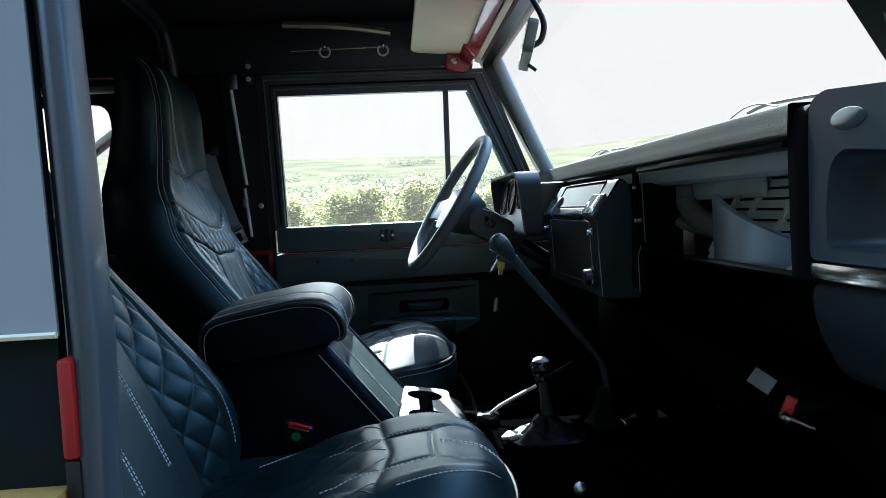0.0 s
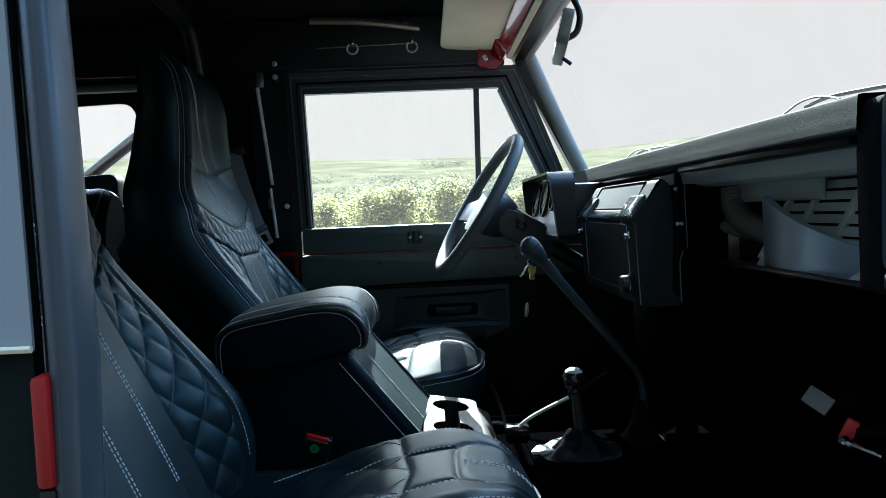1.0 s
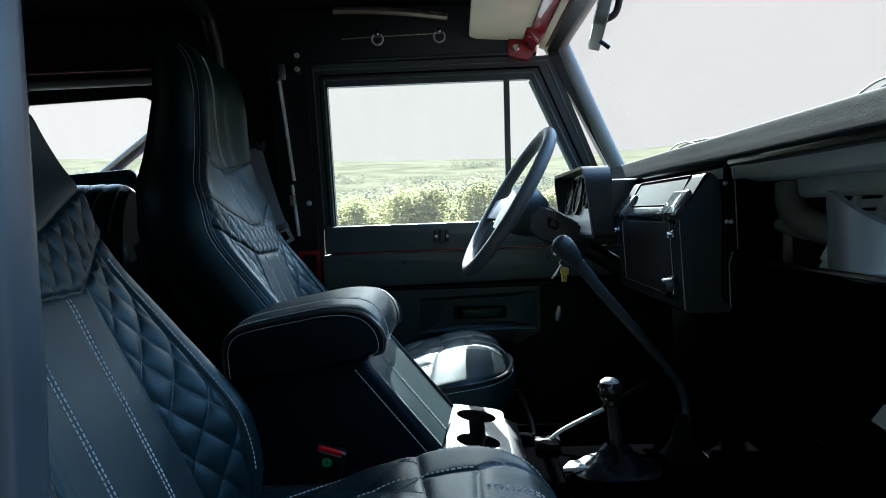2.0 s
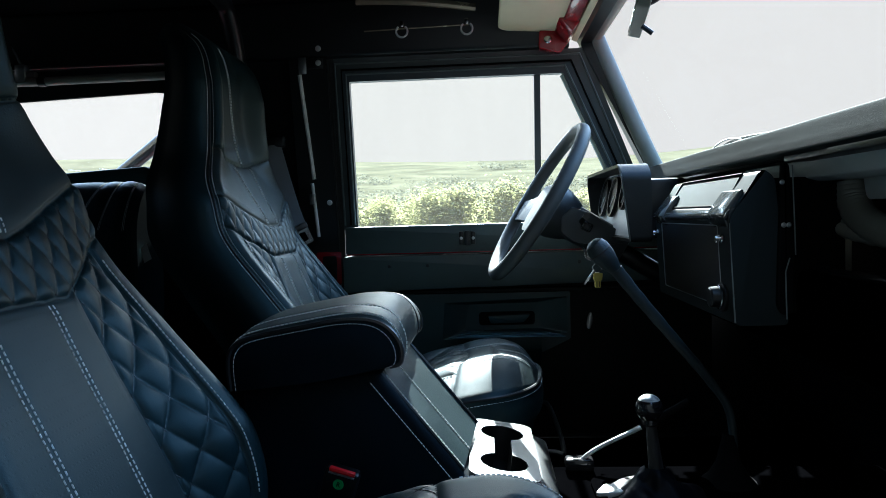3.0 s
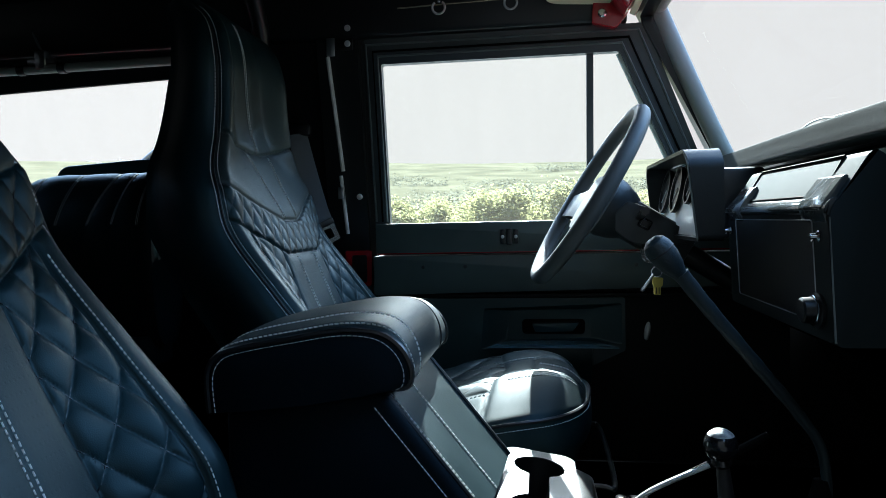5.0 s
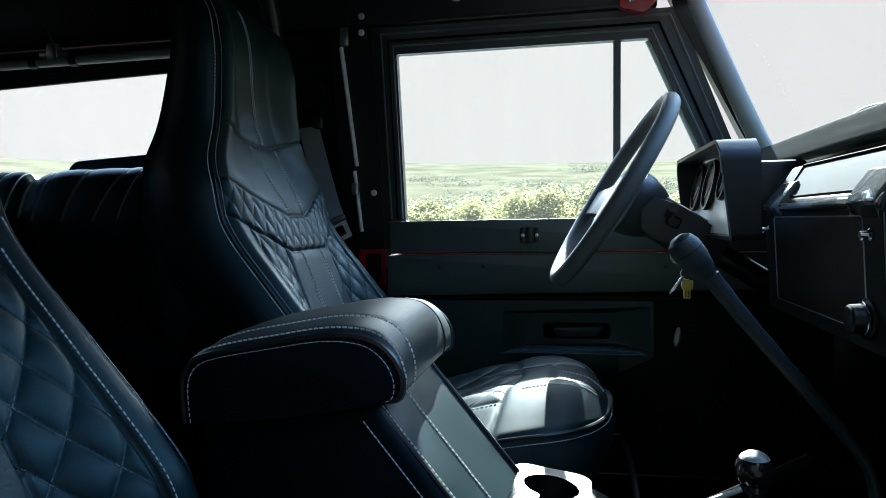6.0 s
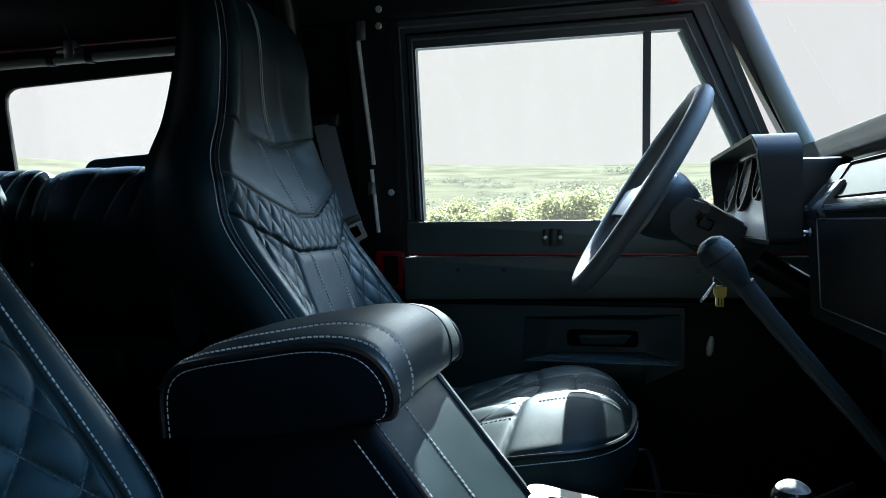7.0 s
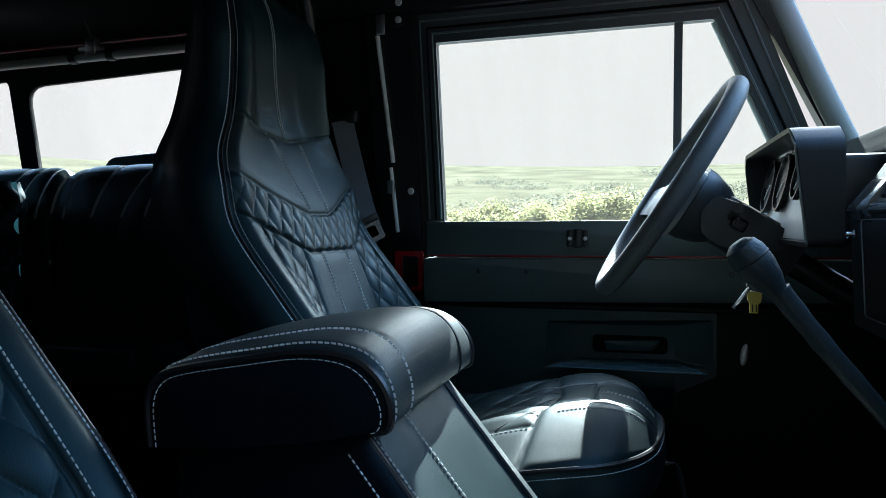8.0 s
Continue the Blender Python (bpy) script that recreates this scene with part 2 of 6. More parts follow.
def lathe(profile, seg=24):
    """Turns (radius, height) pairs about z."""
    bm = bmesh.new()
    rings = [[bm.verts.new((r * math.cos(a), r * math.sin(a), h)) for a in (2 * math.pi * k / seg for k in range(seg))] for r, h in profile]
    for a, b in zip(rings, rings[1:]):
        for k in range(seg):
            bm.faces.new((a[k], a[(k + 1) % seg], b[(k + 1) % seg], b[k]))
    bm.faces.new(rings[0][::-1])
    bm.faces.new(rings[-1])
    return bm


def prism(outline, axis, a, b, bevel=0.004, seg=2):
    """An outline of pairs, drawn out from a to b along the axis ("x": pairs are y, z; "y": x, z; "z": x, y)."""
    bm = bmesh.new()
    put = {"x": lambda u, v, w: (w, u, v), "y": lambda u, v, w: (u, w, v), "z": lambda u, v, w: (u, v, w)}[axis]
    lo = [bm.verts.new(put(u, v, a)) for u, v in outline]
    hi = [bm.verts.new(put(u, v, b)) for u, v in outline]
    bm.faces.new(lo)
    bm.faces.new(hi[::-1])
    for i in range(len(outline)):
        j = (i + 1) % len(outline)
        bm.faces.new((lo[i], lo[j], hi[j], hi[i]))
    bmesh.ops.recalc_face_normals(bm, faces=bm.faces)
    if bevel:
        bmesh.ops.bevel(bm, geom=list(bm.edges), offset=bevel, segments=seg, affect="EDGES", profile=0.5, clamp_overlap=True)
    return bm


def rounded(x0, x1, y0, y1, r, n=5):
    """The outline of a rectangle with round corners."""
    out = []
    for cx, cy, a in ((x1 - r, y1 - r, 0), (x0 + r, y1 - r, 90), (x0 + r, y0 + r, 180), (x1 - r, y0 + r, 270)):
        out += [(cx + r * math.cos(radians(a + 90 * k / n)), cy + r * math.sin(radians(a + 90 * k / n))) for k in range(n + 1)]
    return out


def holed(outer, inner, put, depth):
    """A plate with a hole: both outlines have the same number of pairs; put(u, v, w) gives the place, depth its thickness along w."""
    bm = bmesh.new()
    n = len(outer)
    rings = [[bm.verts.new(put(u, v, w)) for u, v in o] for o, w in ((outer, 0), (inner, 0), (inner, depth), (outer, depth))]
    for i in range(4):
        a, b = rings[i], rings[(i + 1) % 4]
        for k in range(n):
            bm.faces.new((a[k], a[(k + 1) % n], b[(k + 1) % n], b[k]))
    return bm


def grid(fn, us, vs):
    """A mesh of places fn(u, v)."""
    bm = bmesh.new()
    rows = [[bm.verts.new(fn(u, v)) for u in us] for v in vs]
    for a, b in zip(rows, rows[1:]):
        for k in range(len(us) - 1):
            bm.faces.new((a[k], a[k + 1], b[k + 1], b[k]))
    return bm


def curve_of(pairs):
    """A smooth function through (place, value) pairs."""
    xs, ys = [p[0] for p in pairs], [p[1] for p in pairs]

    def f(x):
        if x <= xs[0]:
            return ys[0]
        if x >= xs[-1]:
            return ys[-1]
        i = max(k for k in range(len(xs)) if xs[k] <= x)
        i = min(i, len(xs) - 2)
        t = (x - xs[i]) / (xs[i + 1] - xs[i])
        m0 = (ys[i + 1] - ys[max(i - 1, 0)]) / (xs[i + 1] - xs[max(i - 1, 0)])
        j = min(i + 2, len(xs) - 1)
        m1 = (ys[j] - ys[i]) / (xs[j] - xs[i])
        h = xs[i + 1] - xs[i]
        return (2 * t ** 3 - 3 * t * t + 1) * ys[i] + (t ** 3 - 2 * t * t + t) * h * m0 + (3 * t * t - 2 * t ** 3) * ys[i + 1] + (t ** 3 - t * t) * h * m1
    return f


def steps(a, b, n):
    return [a + (b - a) * k / (n - 1) for k in range(n)]


def ease(a, b, x):
    t = min(1, max(0, (x - a) / (b - a)))
    return t * t * (3 - 2 * t)


# ---- the land outside ----
def land(x, y):
    """Height of the ground: level by the car, a shallow dip, then a long rise to the hills."""
    d = math.hypot(x, y)
    far = max(0.0, d - 130)
    roll = noise.noise(Vector((x * 0.003, y * 0.003, 3.1)))
    rise = 0.028 * far + 0.00007 * far * far
    return -1.5 * ease(12, 60, d) + rise * (1 + 0.12 * roll) + 1.2 * roll * ease(20, 120, d)


def build_land():
    radii = [0, 3, 6, 10, 15, 22, 30, 42, 58, 80, 110, 150, 200, 270, 360, 480, 640, 850, 1000, 1150]
    bm = bmesh.new()
    n = 72
    rings = [[bm.verts.new((0, 0, land(0, 0)))]]
    for r in radii[1:]:
        rings.append([bm.verts.new((r * math.cos(a), r * math.sin(a), land(r * math.cos(a), r * math.sin(a)))) for a in (2 * math.pi * k / n for k in range(n))])
    for k in range(n):
        bm.faces.new((rings[0][0], rings[1][k], rings[1][(k + 1) % n])).material_index = 2
    for a, b in zip(rings[1:], rings[2:]):
        for k in range(n):
            f = bm.faces.new((a[k], b[k], b[(k + 1) % n], a[(k + 1) % n]))
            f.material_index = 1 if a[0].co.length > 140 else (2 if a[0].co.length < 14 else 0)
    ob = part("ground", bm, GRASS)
    ob.data.materials.append(FIELD_HAZED)
    ob.data.materials.append(UNSEEN_GROUND)
    tagged(ob, "green spring meadow that rises to far hills paled for haze", "ground", kind="structure")


build_land()

# unseen wall added behind the open passenger side to cut light from there
light_block = part("wall_light_block", box(-16.0, 16.0, -3.9, -3.6, -0.6, 5.0, 0.02), material("black_light_block", (0.006, 0.0065, 0.007), 0.85, grain=0.5, scale=40, vary=0.3, vary_scale=2, stretch=(6, 6, 0.4)))
tagged(light_block, "plain black unseen wall added to block light", "wall", kind="structure")

HAZE = bpy.data.materials.new("white_sky_haze")
HAZE.use_nodes = True
hn = HAZE.node_tree.nodes
he = hn.new("ShaderNodeEmission")
he.inputs["Color"].default_value, he.inputs["Strength"].default_value = (1.0, 0.838, 0.785, 1), 0.097
HAZE.node_tree.links.new(he.outputs["Emission"], hn["Material Output"].inputs["Surface"])
haze = grid(lambda u, v: (4000 * math.cos(u) * math.cos(v), 4000 * math.sin(u) * math.cos(v), 4000 * math.sin(v) - 90), steps(0, 2 * math.pi, 49), steps(0, radians(21), 9))
tagged(part("backdrop", haze, HAZE), "plain white hazy sky above the horizon", "sky", kind="structure")


# ---- the vehicle's shell ----
# cream colour for the reflection drawn on the roof rail
CREAM_STREAK = material("cream_streak_metal", (0.60, 0.52, 0.38), 0.25, metal=0.6, vary=0.3, vary_scale=12)
GLOSS = material("gloss_black_plastic", (0.012, 0.012, 0.013), 0.16, vary=0.2)
MID = -0.06                                     # the vehicle's middle line in y


def wall_y(z):
    """The inner face of the left side: upright to the waist, then leaning in."""
    return 0.775 if z < 1.26 else 0.767 - 0.149 * (z - 1.26)


def leaf(outline, thick, lean=True, hole=None, bevel=0.0):
    """A plate in the left side, from (x, z) pairs, that follows the side's lean; thick goes outwards."""
    put = lambda u, v, w: (u, (wall_y(max(v, 1.261)) if lean else 0.775) + w, v)
    if hole:
        return holed(outline, hole, put, thick)
    bm = bmesh.new()
    lo = [bm.verts.new(put(u, v, 0)) for u, v in outline]
    hi = [bm.verts.new(put(u, v, thick)) for u, v in outline]
    bm.faces.new(lo)
    bm.faces.new(hi)
    for i in range(len(outline)):
        j = (i + 1) % len(outline)
        bm.faces.new((lo[i], lo[j], hi[j], hi[i]))
    return bm


def corners(pairs, r=0.012, n=4):
    """Rounds the corners of an outline of pairs."""
    out = []
    m = len(pairs)
    for i in range(m):
        p, a, b = Vector(pairs[i]), Vector(pairs[i - 1]), Vector(pairs[(i + 1) % m])
        p0, p1 = p + (a - p).normalized() * r, p + (b - p).normalized() * r
        for k in range(n + 1):
            t = k / n
            out.append(tuple((1 - t) ** 2 * p0 + 2 * t * (1 - t) * p + t * t * p1))
    return out


def build_shell():
    floor = part("floor", box(-2.20, 0.95, -0.86, 0.80, 0.66, 0.70, 0.006), SHADE_CARPET)
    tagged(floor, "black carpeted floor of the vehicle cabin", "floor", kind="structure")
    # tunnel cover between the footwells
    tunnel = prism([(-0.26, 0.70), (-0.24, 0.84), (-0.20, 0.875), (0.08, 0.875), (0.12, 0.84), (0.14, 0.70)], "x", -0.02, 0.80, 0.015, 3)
    tagged(part("transmission_tunnel", tunnel, SHADE_CARPET), "black carpeted transmission tunnel between the footwells", "tunnel cover", kind="structure")
    bulk = prism([(0.80, 0.70), (0.62, 1.00), (0.60, 1.44), (0.64, 1.44), (0.84, 1.0), (0.84, 0.70)], "y", -0.86, 0.80, 0.004)
    tagged(part("wall_front", bulk, BLACK_STEEL), "black painted front bulkhead with footwells", "bulkhead", kind="structure")
    # lower red body sides behind the doors
    left = box(-2.20, -0.55, 0.77, 0.83, 0.62, 1.26, 0.008)
    tagged(part("wall_left", left, PAINT_RED), "red painted rear body side with black lining", "body side", kind="structure")
    lining = box(-2.18, -0.56, 0.762, 0.768, 0.70, 1.25, 0.002)
    tagged(part("wall_left_lining", lining, BLACK_STEEL), "black inner sheet of the rear body side", "lining", kind="structure")
    right = box(-2.20, -0.343, -0.905, -0.85, 0.62, 1.137, 0.008)
    tagged(part("wall_right", right, PAINT_RED), "red painted rear body side beside the door opening", "body side", kind="structure")
    # unseen sheet added to stop red bounce off the right side
    lining = box(-2.18, -0.36, -0.849, -0.843, 0.70, 1.15, 0.002)
    tagged(part("wall_right_dark_sheet", lining, BLACK_STEEL), "black inner sheet of the rear body side", "lining", kind="structure")
    cap = box(-2.20, -0.343, -0.912, -0.85, 1.137, 1.150, 0.003)
    tagged(part("trim_waist", cap, material("amber_varnished_capping", (0.45, 0.26, 0.07), 0.35, vary=0.2)), "amber capping strip along the waist", "capping strip", kind="structure")
    rear = box(-2.24, -2.20, -0.90, 0.83, 0.62, 1.30, 0.008)
    tagged(part("wall_rear", rear, PAINT_RED), "red painted tailgate closing the cabin", "tailgate", kind="structure")
    # unseen sheet added to keep the tailgate's red out of the cabin light
    lining = box(-2.196, -2.188, -0.84, 0.76, 0.70, 1.29, 0.002)
    tagged(part("wall_rear_dark_sheet", lining, BLACK_STEEL), "added black sheet inside the tailgate", "lining", kind="structure")
    # sills under the door openings
    for name, y0, y1 in (("sill_left", 0.76, 0.83), ("sill_right", -0.90, -0.83)):
        tagged(part(name, box(-0.56, 0.62, y0, y1, 0.60, 0.705, 0.008), BLACK_STEEL), "black painted door sill", "sill", kind="structure")
    # footwell sides
    for name, y0, y1 in (("wall_footwell_left", 0.80, 0.83), ("wall_footwell_right", -0.90, -0.863)):
        tagged(part(name, box(0.545, 0.90, y0, y1, 0.60, 1.40, 0.004), BLACK_STEEL), "black painted side of the footwell", "body side", kind="structure")
    # scuttle and bonnet ahead of the windscreen
    bonnet = prism([(0.645, 1.38), (0.68, 1.395), (0.95, 1.36), (1.75, 1.28), (1.80, 1.20), (1.80, 0.62), (0.84, 0.62), (0.84, 1.05), (0.645, 1.05)], "y", -0.86, 0.80, 0.015, 3)
    tagged(part("bonnet", bonnet, PAINT_RED), "red painted bonnet and wings", "bonnet", kind="structure")


def wheel_under(x, y):
    w = thing("road_wheel", "black off-road tyre on a grey steel wheel", "wheel", (x, y, 0.37), "road wheels")
    t = lathe([(0.20, -0.11), (0.34, -0.115), (0.37, -0.09), (0.375, 0), (0.37, 0.09), (0.34, 0.115), (0.20, 0.11)], 32)
    part("tyre", shift(t, pose(0, 0, 0, 90)), TYRE, w)
    r = lathe([(0.03, -0.06), (0.17, -0.05), (0.205, -0.108), (0.205, 0.108), (0.17, 0.05), (0.03, 0.06)], 32)
    part("rim", shift(r, pose(0, 0, 0, 90)), ALU, w)
    return w


def build_soft_top():
    """The canvas roof and sides with clear vinyl windows."""
    def roof(u, v):
        x = -2.22 + 2.42 * u
        a = (v - 0.5) * 2
        sag = 0.012 * math.sin(u * 19) * (1 - a * a)
        z = 1.965 - 0.06 * abs(a) ** 3.5 - 0.035 * ease(0.85, 1.0, u) - sag
        return (x, MID + a * 0.735, z)
    us, vs = steps(0, 1, 60), steps(0, 1, 30)
    bm = grid(roof, us, vs)
    ext = bmesh.ops.extrude_face_region(bm, geom=list(bm.faces))
    bmesh.ops.translate(bm, verts=[g for g in ext["geom"] if isinstance(g, bmesh.types.BMVert)], vec=(0, 0, 0.012))
    tagged(part("ceiling", bm, CANVAS), "black canvas soft top seen from inside", "soft top", kind="structure")

    # left side canvas: with a long clear window and a smaller one behind it
    top = 1.90
    for x0, x1, name, pane_name in ((-1.625, -0.55, "wall_left_canvas", "window_2"), (-2.20, -1.625, "wall_left_canvas_rear", "window_3")):
        h0, h1 = (-1.585, -0.92) if x1 > -1 else (-2.12, -1.645)
        out = corners([(x0, 1.25), (x1, 1.25), (x1, top), (x0, top)], 0.004)
        hole = corners([(h0, 1.40), (h1, 1.40), (h1, 1.70), (h0, 1.68)], 0.05 if x1 > -1 else 0.02)
        tagged(part(name, leaf(out, 0.012, True, hole), CANVAS), "black canvas side of the soft top with a clear window", "canvas side", kind="structure")
        pane = leaf(corners([(h0 - 0.012, 1.388), (h1 + 0.012, 1.388), (h1 + 0.012, 1.712), (h0 - 0.012, 1.692)], 0.03), 0.002)
        shift(pane, Matrix.Translation((0, 0.005, 0)))
        q = part(pane_name, pane, VINYL)
        q.visible_shadow = False
        tagged(q, "clear vinyl side window in the canvas", "window", kind="structure")
    # right side canvas, beside the door opening
    out = corners([(-2.20, 1.150), (-0.3415, 1.150), (-0.3415, 1.90), (-2.20, 1.90)], 0.001)
    hole = corners([(-1.70, 1.27), (-0.344, 1.27), (-0.344, 1.84), (-1.70, 1.84)], 0.001)
    lean = lambda z: -0.876 + 0.149 * max(0, z - 1.26)
    bm = holed(out, hole, lambda u, v, w: (u, lean(v) + w, v), 0.012)
    tagged(part("wall_right_canvas", near_lean(bm), material("dark_green_canvas", (0.005, 0.011, 0.0095), 0.8, spec=0.2, grain=0.4, scale=900, vary=0.2)), "dark green-black canvas side of the soft top", "canvas side", kind="structure")
    bm = prism(corners([(-1.71, 1.262), (-0.342, 1.262), (-0.342, 1.85), (-1.71, 1.85)], 0.002), "y", 0, 0.003, 0)
    for v in bm.verts:
        v.co.y = lean(v.co.z) + v.co.y - 0.004
    tagged(part("window_4", near_lean(bm), PANE_SKY_GREY), "vinyl window in painted sky grey, with a cream hem", "window", kind="structure")
    hem = tube([(-1.70, lean(1.262) - 0.006, 1.264), (-0.342, lean(1.262) - 0.006, 1.264)], 0.0026, 6)
    tagged(part("trim_hem", hem, BEIGE), "cream hem along the vinyl window", "hem", kind="structure")
    # back canvas, closed
    out = prism(corners([(-0.87, 1.30), (0.78, 1.30), (0.68, 1.92), (-0.78, 1.92)], 0.01), "x", -2.22, -2.208, 0)
    tagged(part("wall_rear_canvas", out, CANVAS), "black canvas back of the soft top", "canvas back", kind="structure")


# opaque pane whose base colour holds the sky's reflection
PANE_SKY_GREY = material("painted_sky_vinyl", (0.27, 0.285, 0.28), 0.14, vary=0.08, vary_scale=3, coat=0.3)


def build_left_door():
    """The closed driver's door: ribbed lower skin, upper frame, glass and furniture."""
    d = thing("door_1", "dark grey-green driver's door with a framed window, closed", "door", (-0.1, 0.775, 0.72), kind="structure")
    inv = Matrix.Translation((0.1, -0.775, -0.72))

    def add(name, bm, mat, parent=d, label=""):
        return part(name, shift(bm, inv), mat, parent, label)
    lower = prism(corners([(-0.481, 0.706), (0.55, 0.706), (0.55, 1.2325), (-0.481, 1.2325)], 0.02), "y", 0.775, 0.815, 0.003)
    add("lower_panel", lower, CARD_SHADED)
    add("skin", box(-0.485, 0.56, 0.816, 0.83, 0.71, 1.23, 0.004), PAINT_RED, d, "red painted outer skin")
    # trim strip under the waist with its screws
    strip = prism(corners([(-0.462, 1.13), (0.52, 1.15), (0.52, 1.228), (-0.462, 1.228)], 0.006), "y", 0.702, 0.7745, 0.002)
    st = add("trim_strip", strip, PAINT_DARK)
    for x in (-0.335, -0.23, -0.02, 0.18, 0.36):
        add("screw", shift(lathe([(0.0045, 0), (0.005, 0.001), (0.0035, 0.0025)], 10), Matrix.Translation((x, 0.7015, 1.20)) @ pose(0, 0, 0, 90)), BLACK_STEEL, st)
    add("red_edge", box(-0.452, 0.50, 0.697, 0.710, 1.2332, 1.2357, 0.0004), PAINT_RED, d, "thin red painted waist edge")
    # upper frame
    waist = prism(corners([(-0.452, 1.236), (0.50, 1.236), (0.44, 1.309), (-0.452, 1.309)], 0.004), "y", 0.695, 0.80, 0.003)
    add("window_sill", waist, PAINT_DARK)
    A = lambda z: 0.262 + (1.455 - z) * 0.465          # front slope of the glass
    out = corners([(-0.478, 1.30), (A(1.30) + 0.066, 1.30), (A(1.765) + 0.086, 1.765), (-0.478, 1.765)], 0.02)
    hole = corners([(-0.427, 1.309), (A(1.309), 1.309), (A(1.702), 1.702), (-0.427, 1.702)], 0.004)
    add("window_frame", leaf(out, 0.014, True, hole), FRAME_PAINT)
    # the two pale beads are highlights drawn along the frame's ridges
    for k, (dx, mat) in enumerate(((0.006, EDGE_HIGHLIGHT), (0.024, MATT), (0.036, EDGE_HIGHLIGHT))):
        o3 = [(-0.47 + dx, 1.315), (-0.47 + dx, 1.757 - dx), (A(1.757) + 0.076 - dx * 1.3, 1.757 - dx), (A(1.315) + 0.057 - dx * 1.2, 1.315)]
        add("frame_bead", tube([(u, wall_y(v) - (0.001 if dx < 0.02 else 0.009), v) for u, v in o3], 0.0030, 6), mat)
    out2 = corners([(-0.452, 1.305), (A(1.305) + 0.022, 1.305), (A(1.728) + 0.024, 1.728), (-0.452, 1.728)], 0.015)
    lip = leaf(out2, 0.010, True, hole)
    shift(lip, Matrix.Translation((0, -0.0085, 0)))
    add("seal", lip, POST_PAINT)
    # glazing channel round the pane, paler inside edge at the front
    chan = tube([(A(1.315) - 0.004, wall_y(1.315) + 0.008, 1.315), (A(1.70) - 0.004, wall_y(1.70) + 0.008, 1.70)], 0.006, 8)
    add("glass_channel", chan, GREY_PLASTIC)
    pane = leaf(corners([(-0.432, 1.305), (A(1.305) + 0.005, 1.305), (A(1.706) + 0.005, 1.706), (-0.432, 1.706)], 0.012), 0.004)
    shift(pane, Matrix.Translation((0, 0.014, 0)))
    g = add("pane", pane, GLASS)
    g.visible_shadow = False
    bar = leaf([(0.070, 1.309), (0.086, 1.309), (0.086, 1.703), (0.070, 1.703)], 0.022)
    add("divider", bar, POST_PAINT)
    # catch under the glass
    c = add("window_catch", box(-0.127, -0.113, 0.686, 0.695, 1.252, 1.292, 0.002), BLACK_STEEL)
    for x in (-0.136, -0.104):
        add("catch_plate", box(x - 0.006, x + 0.006, 0.690, 0.695, 1.255, 1.29, 0.002), BLACK_STEEL, c)
        add("screw", shift(lathe([(0.004, 0), (0.0045, 0.001), (0.003, 0.002)], 10), Matrix.Translation((x, 0.6895, 1.272)) @ pose(0, 0, 0, 90)), ALU, c)
    # lower door card with a moulded recess for the pull handle, ledge
    rim = corners([(-0.198, 0.986), (-0.024, 0.9935), (0.150, 1.001), (0.150, 1.102), (-0.190, 1.090)], 0.006)
    floor_of = corners([(-0.140, 1.006), (-0.031, 1.009), (0.078, 1.012), (0.078, 1.086), (-0.122, 1.081)], 0.006)
    edge = corners([(-0.440, 0.85), (-0.06, 0.88), (0.158, 0.985), (0.158, 1.116), (-0.440, 1.116)], 0.006)
    cd = add("door_card", holed(edge, rim, lambda u, v, w: (u, 0.745 + w, v), 0.029), DOOR_TEAL, d, "dark teal moulded door card")
    bm = bmesh.new()
    front, back = [bm.verts.new((u, 0.7455, v)) for u, v in rim], [bm.verts.new((u, 0.771, v)) for u, v in floor_of]
    for k in range(len(front)):
        q = (k + 1) % len(front)
        bm.faces.new((front[k], front[q], back[q], back[k]))
    bm.faces.new(back)
    add("handle_recess", bm, DOOR_TEAL, cd)
    # the slot's dark depth is a flat black plate, not a hollow
    well = prism(rounded(-0.095, 0.062, 1.022, 1.060, 0.010), "y", 0.767, 0.7705, 0.002)
    h = add("handle_dark_plate", well, MATT, cd, "flat dark plate standing for the handle slot's shade")
    grip = prism(corners([(-0.062, 1.029), (0.030, 1.031), (0.048, 1.053), (-0.070, 1.050)], 0.005), "y", 0.752, 0.7665, 0.004)
    add("pull_handle", grip, DOOR_TEAL, h)
    add("ledge", box(-0.44, 0.46, 0.742, 0.774, 1.118, 1.128, 0.003), CARD_SHADED)
    pocket = prism([(0.700, 0.965), (0.696, 1.002), (0.762, 1.002), (0.762, 0.90), (0.745, 0.90)], "x", -0.12, 0.075, 0.003)
    add("door_pocket", pocket, DOOR_TEAL)
    # the lid's blue is the sky's reflection put into its colour
    lipo = prism([(-0.178, 0.668), (0.135, 0.668), (0.078, 0.772), (-0.122, 0.772)], "z", 1.0035, 1.0065, 0.001)
    add("pocket_lid", lipo, POCKET_SKY, d, "pocket lid coloured blue-grey for a sky reflection")
    # a sun glint on the door, built as a small pale oval
    knob = lathe([(0.001, -0.024), (0.005, -0.021), (0.0078, -0.008), (0.0072, 0.008), (0.004, 0.020), (0.001, 0.022)], 14)
    add("door_glint", shift(knob, Matrix.Translation((0.211, 0.752, 1.033)) @ pose(0, 0, 0, 0, 8, 0)), GLINT_METAL, d, "pale oval standing for a sun glint")
    add("edge_seal", leaf([(-0.497, 0.71), (-0.468, 0.71), (-0.468, 1.30), (-0.468, 1.77), (-0.497, 1.77), (-0.497, 1.30)], 0.02), RUBBER)
    return d


JAMB_RED = material("bright_red_jamb_paint", (0.32, 0.010, 0.008), 0.4, vary=0.15)
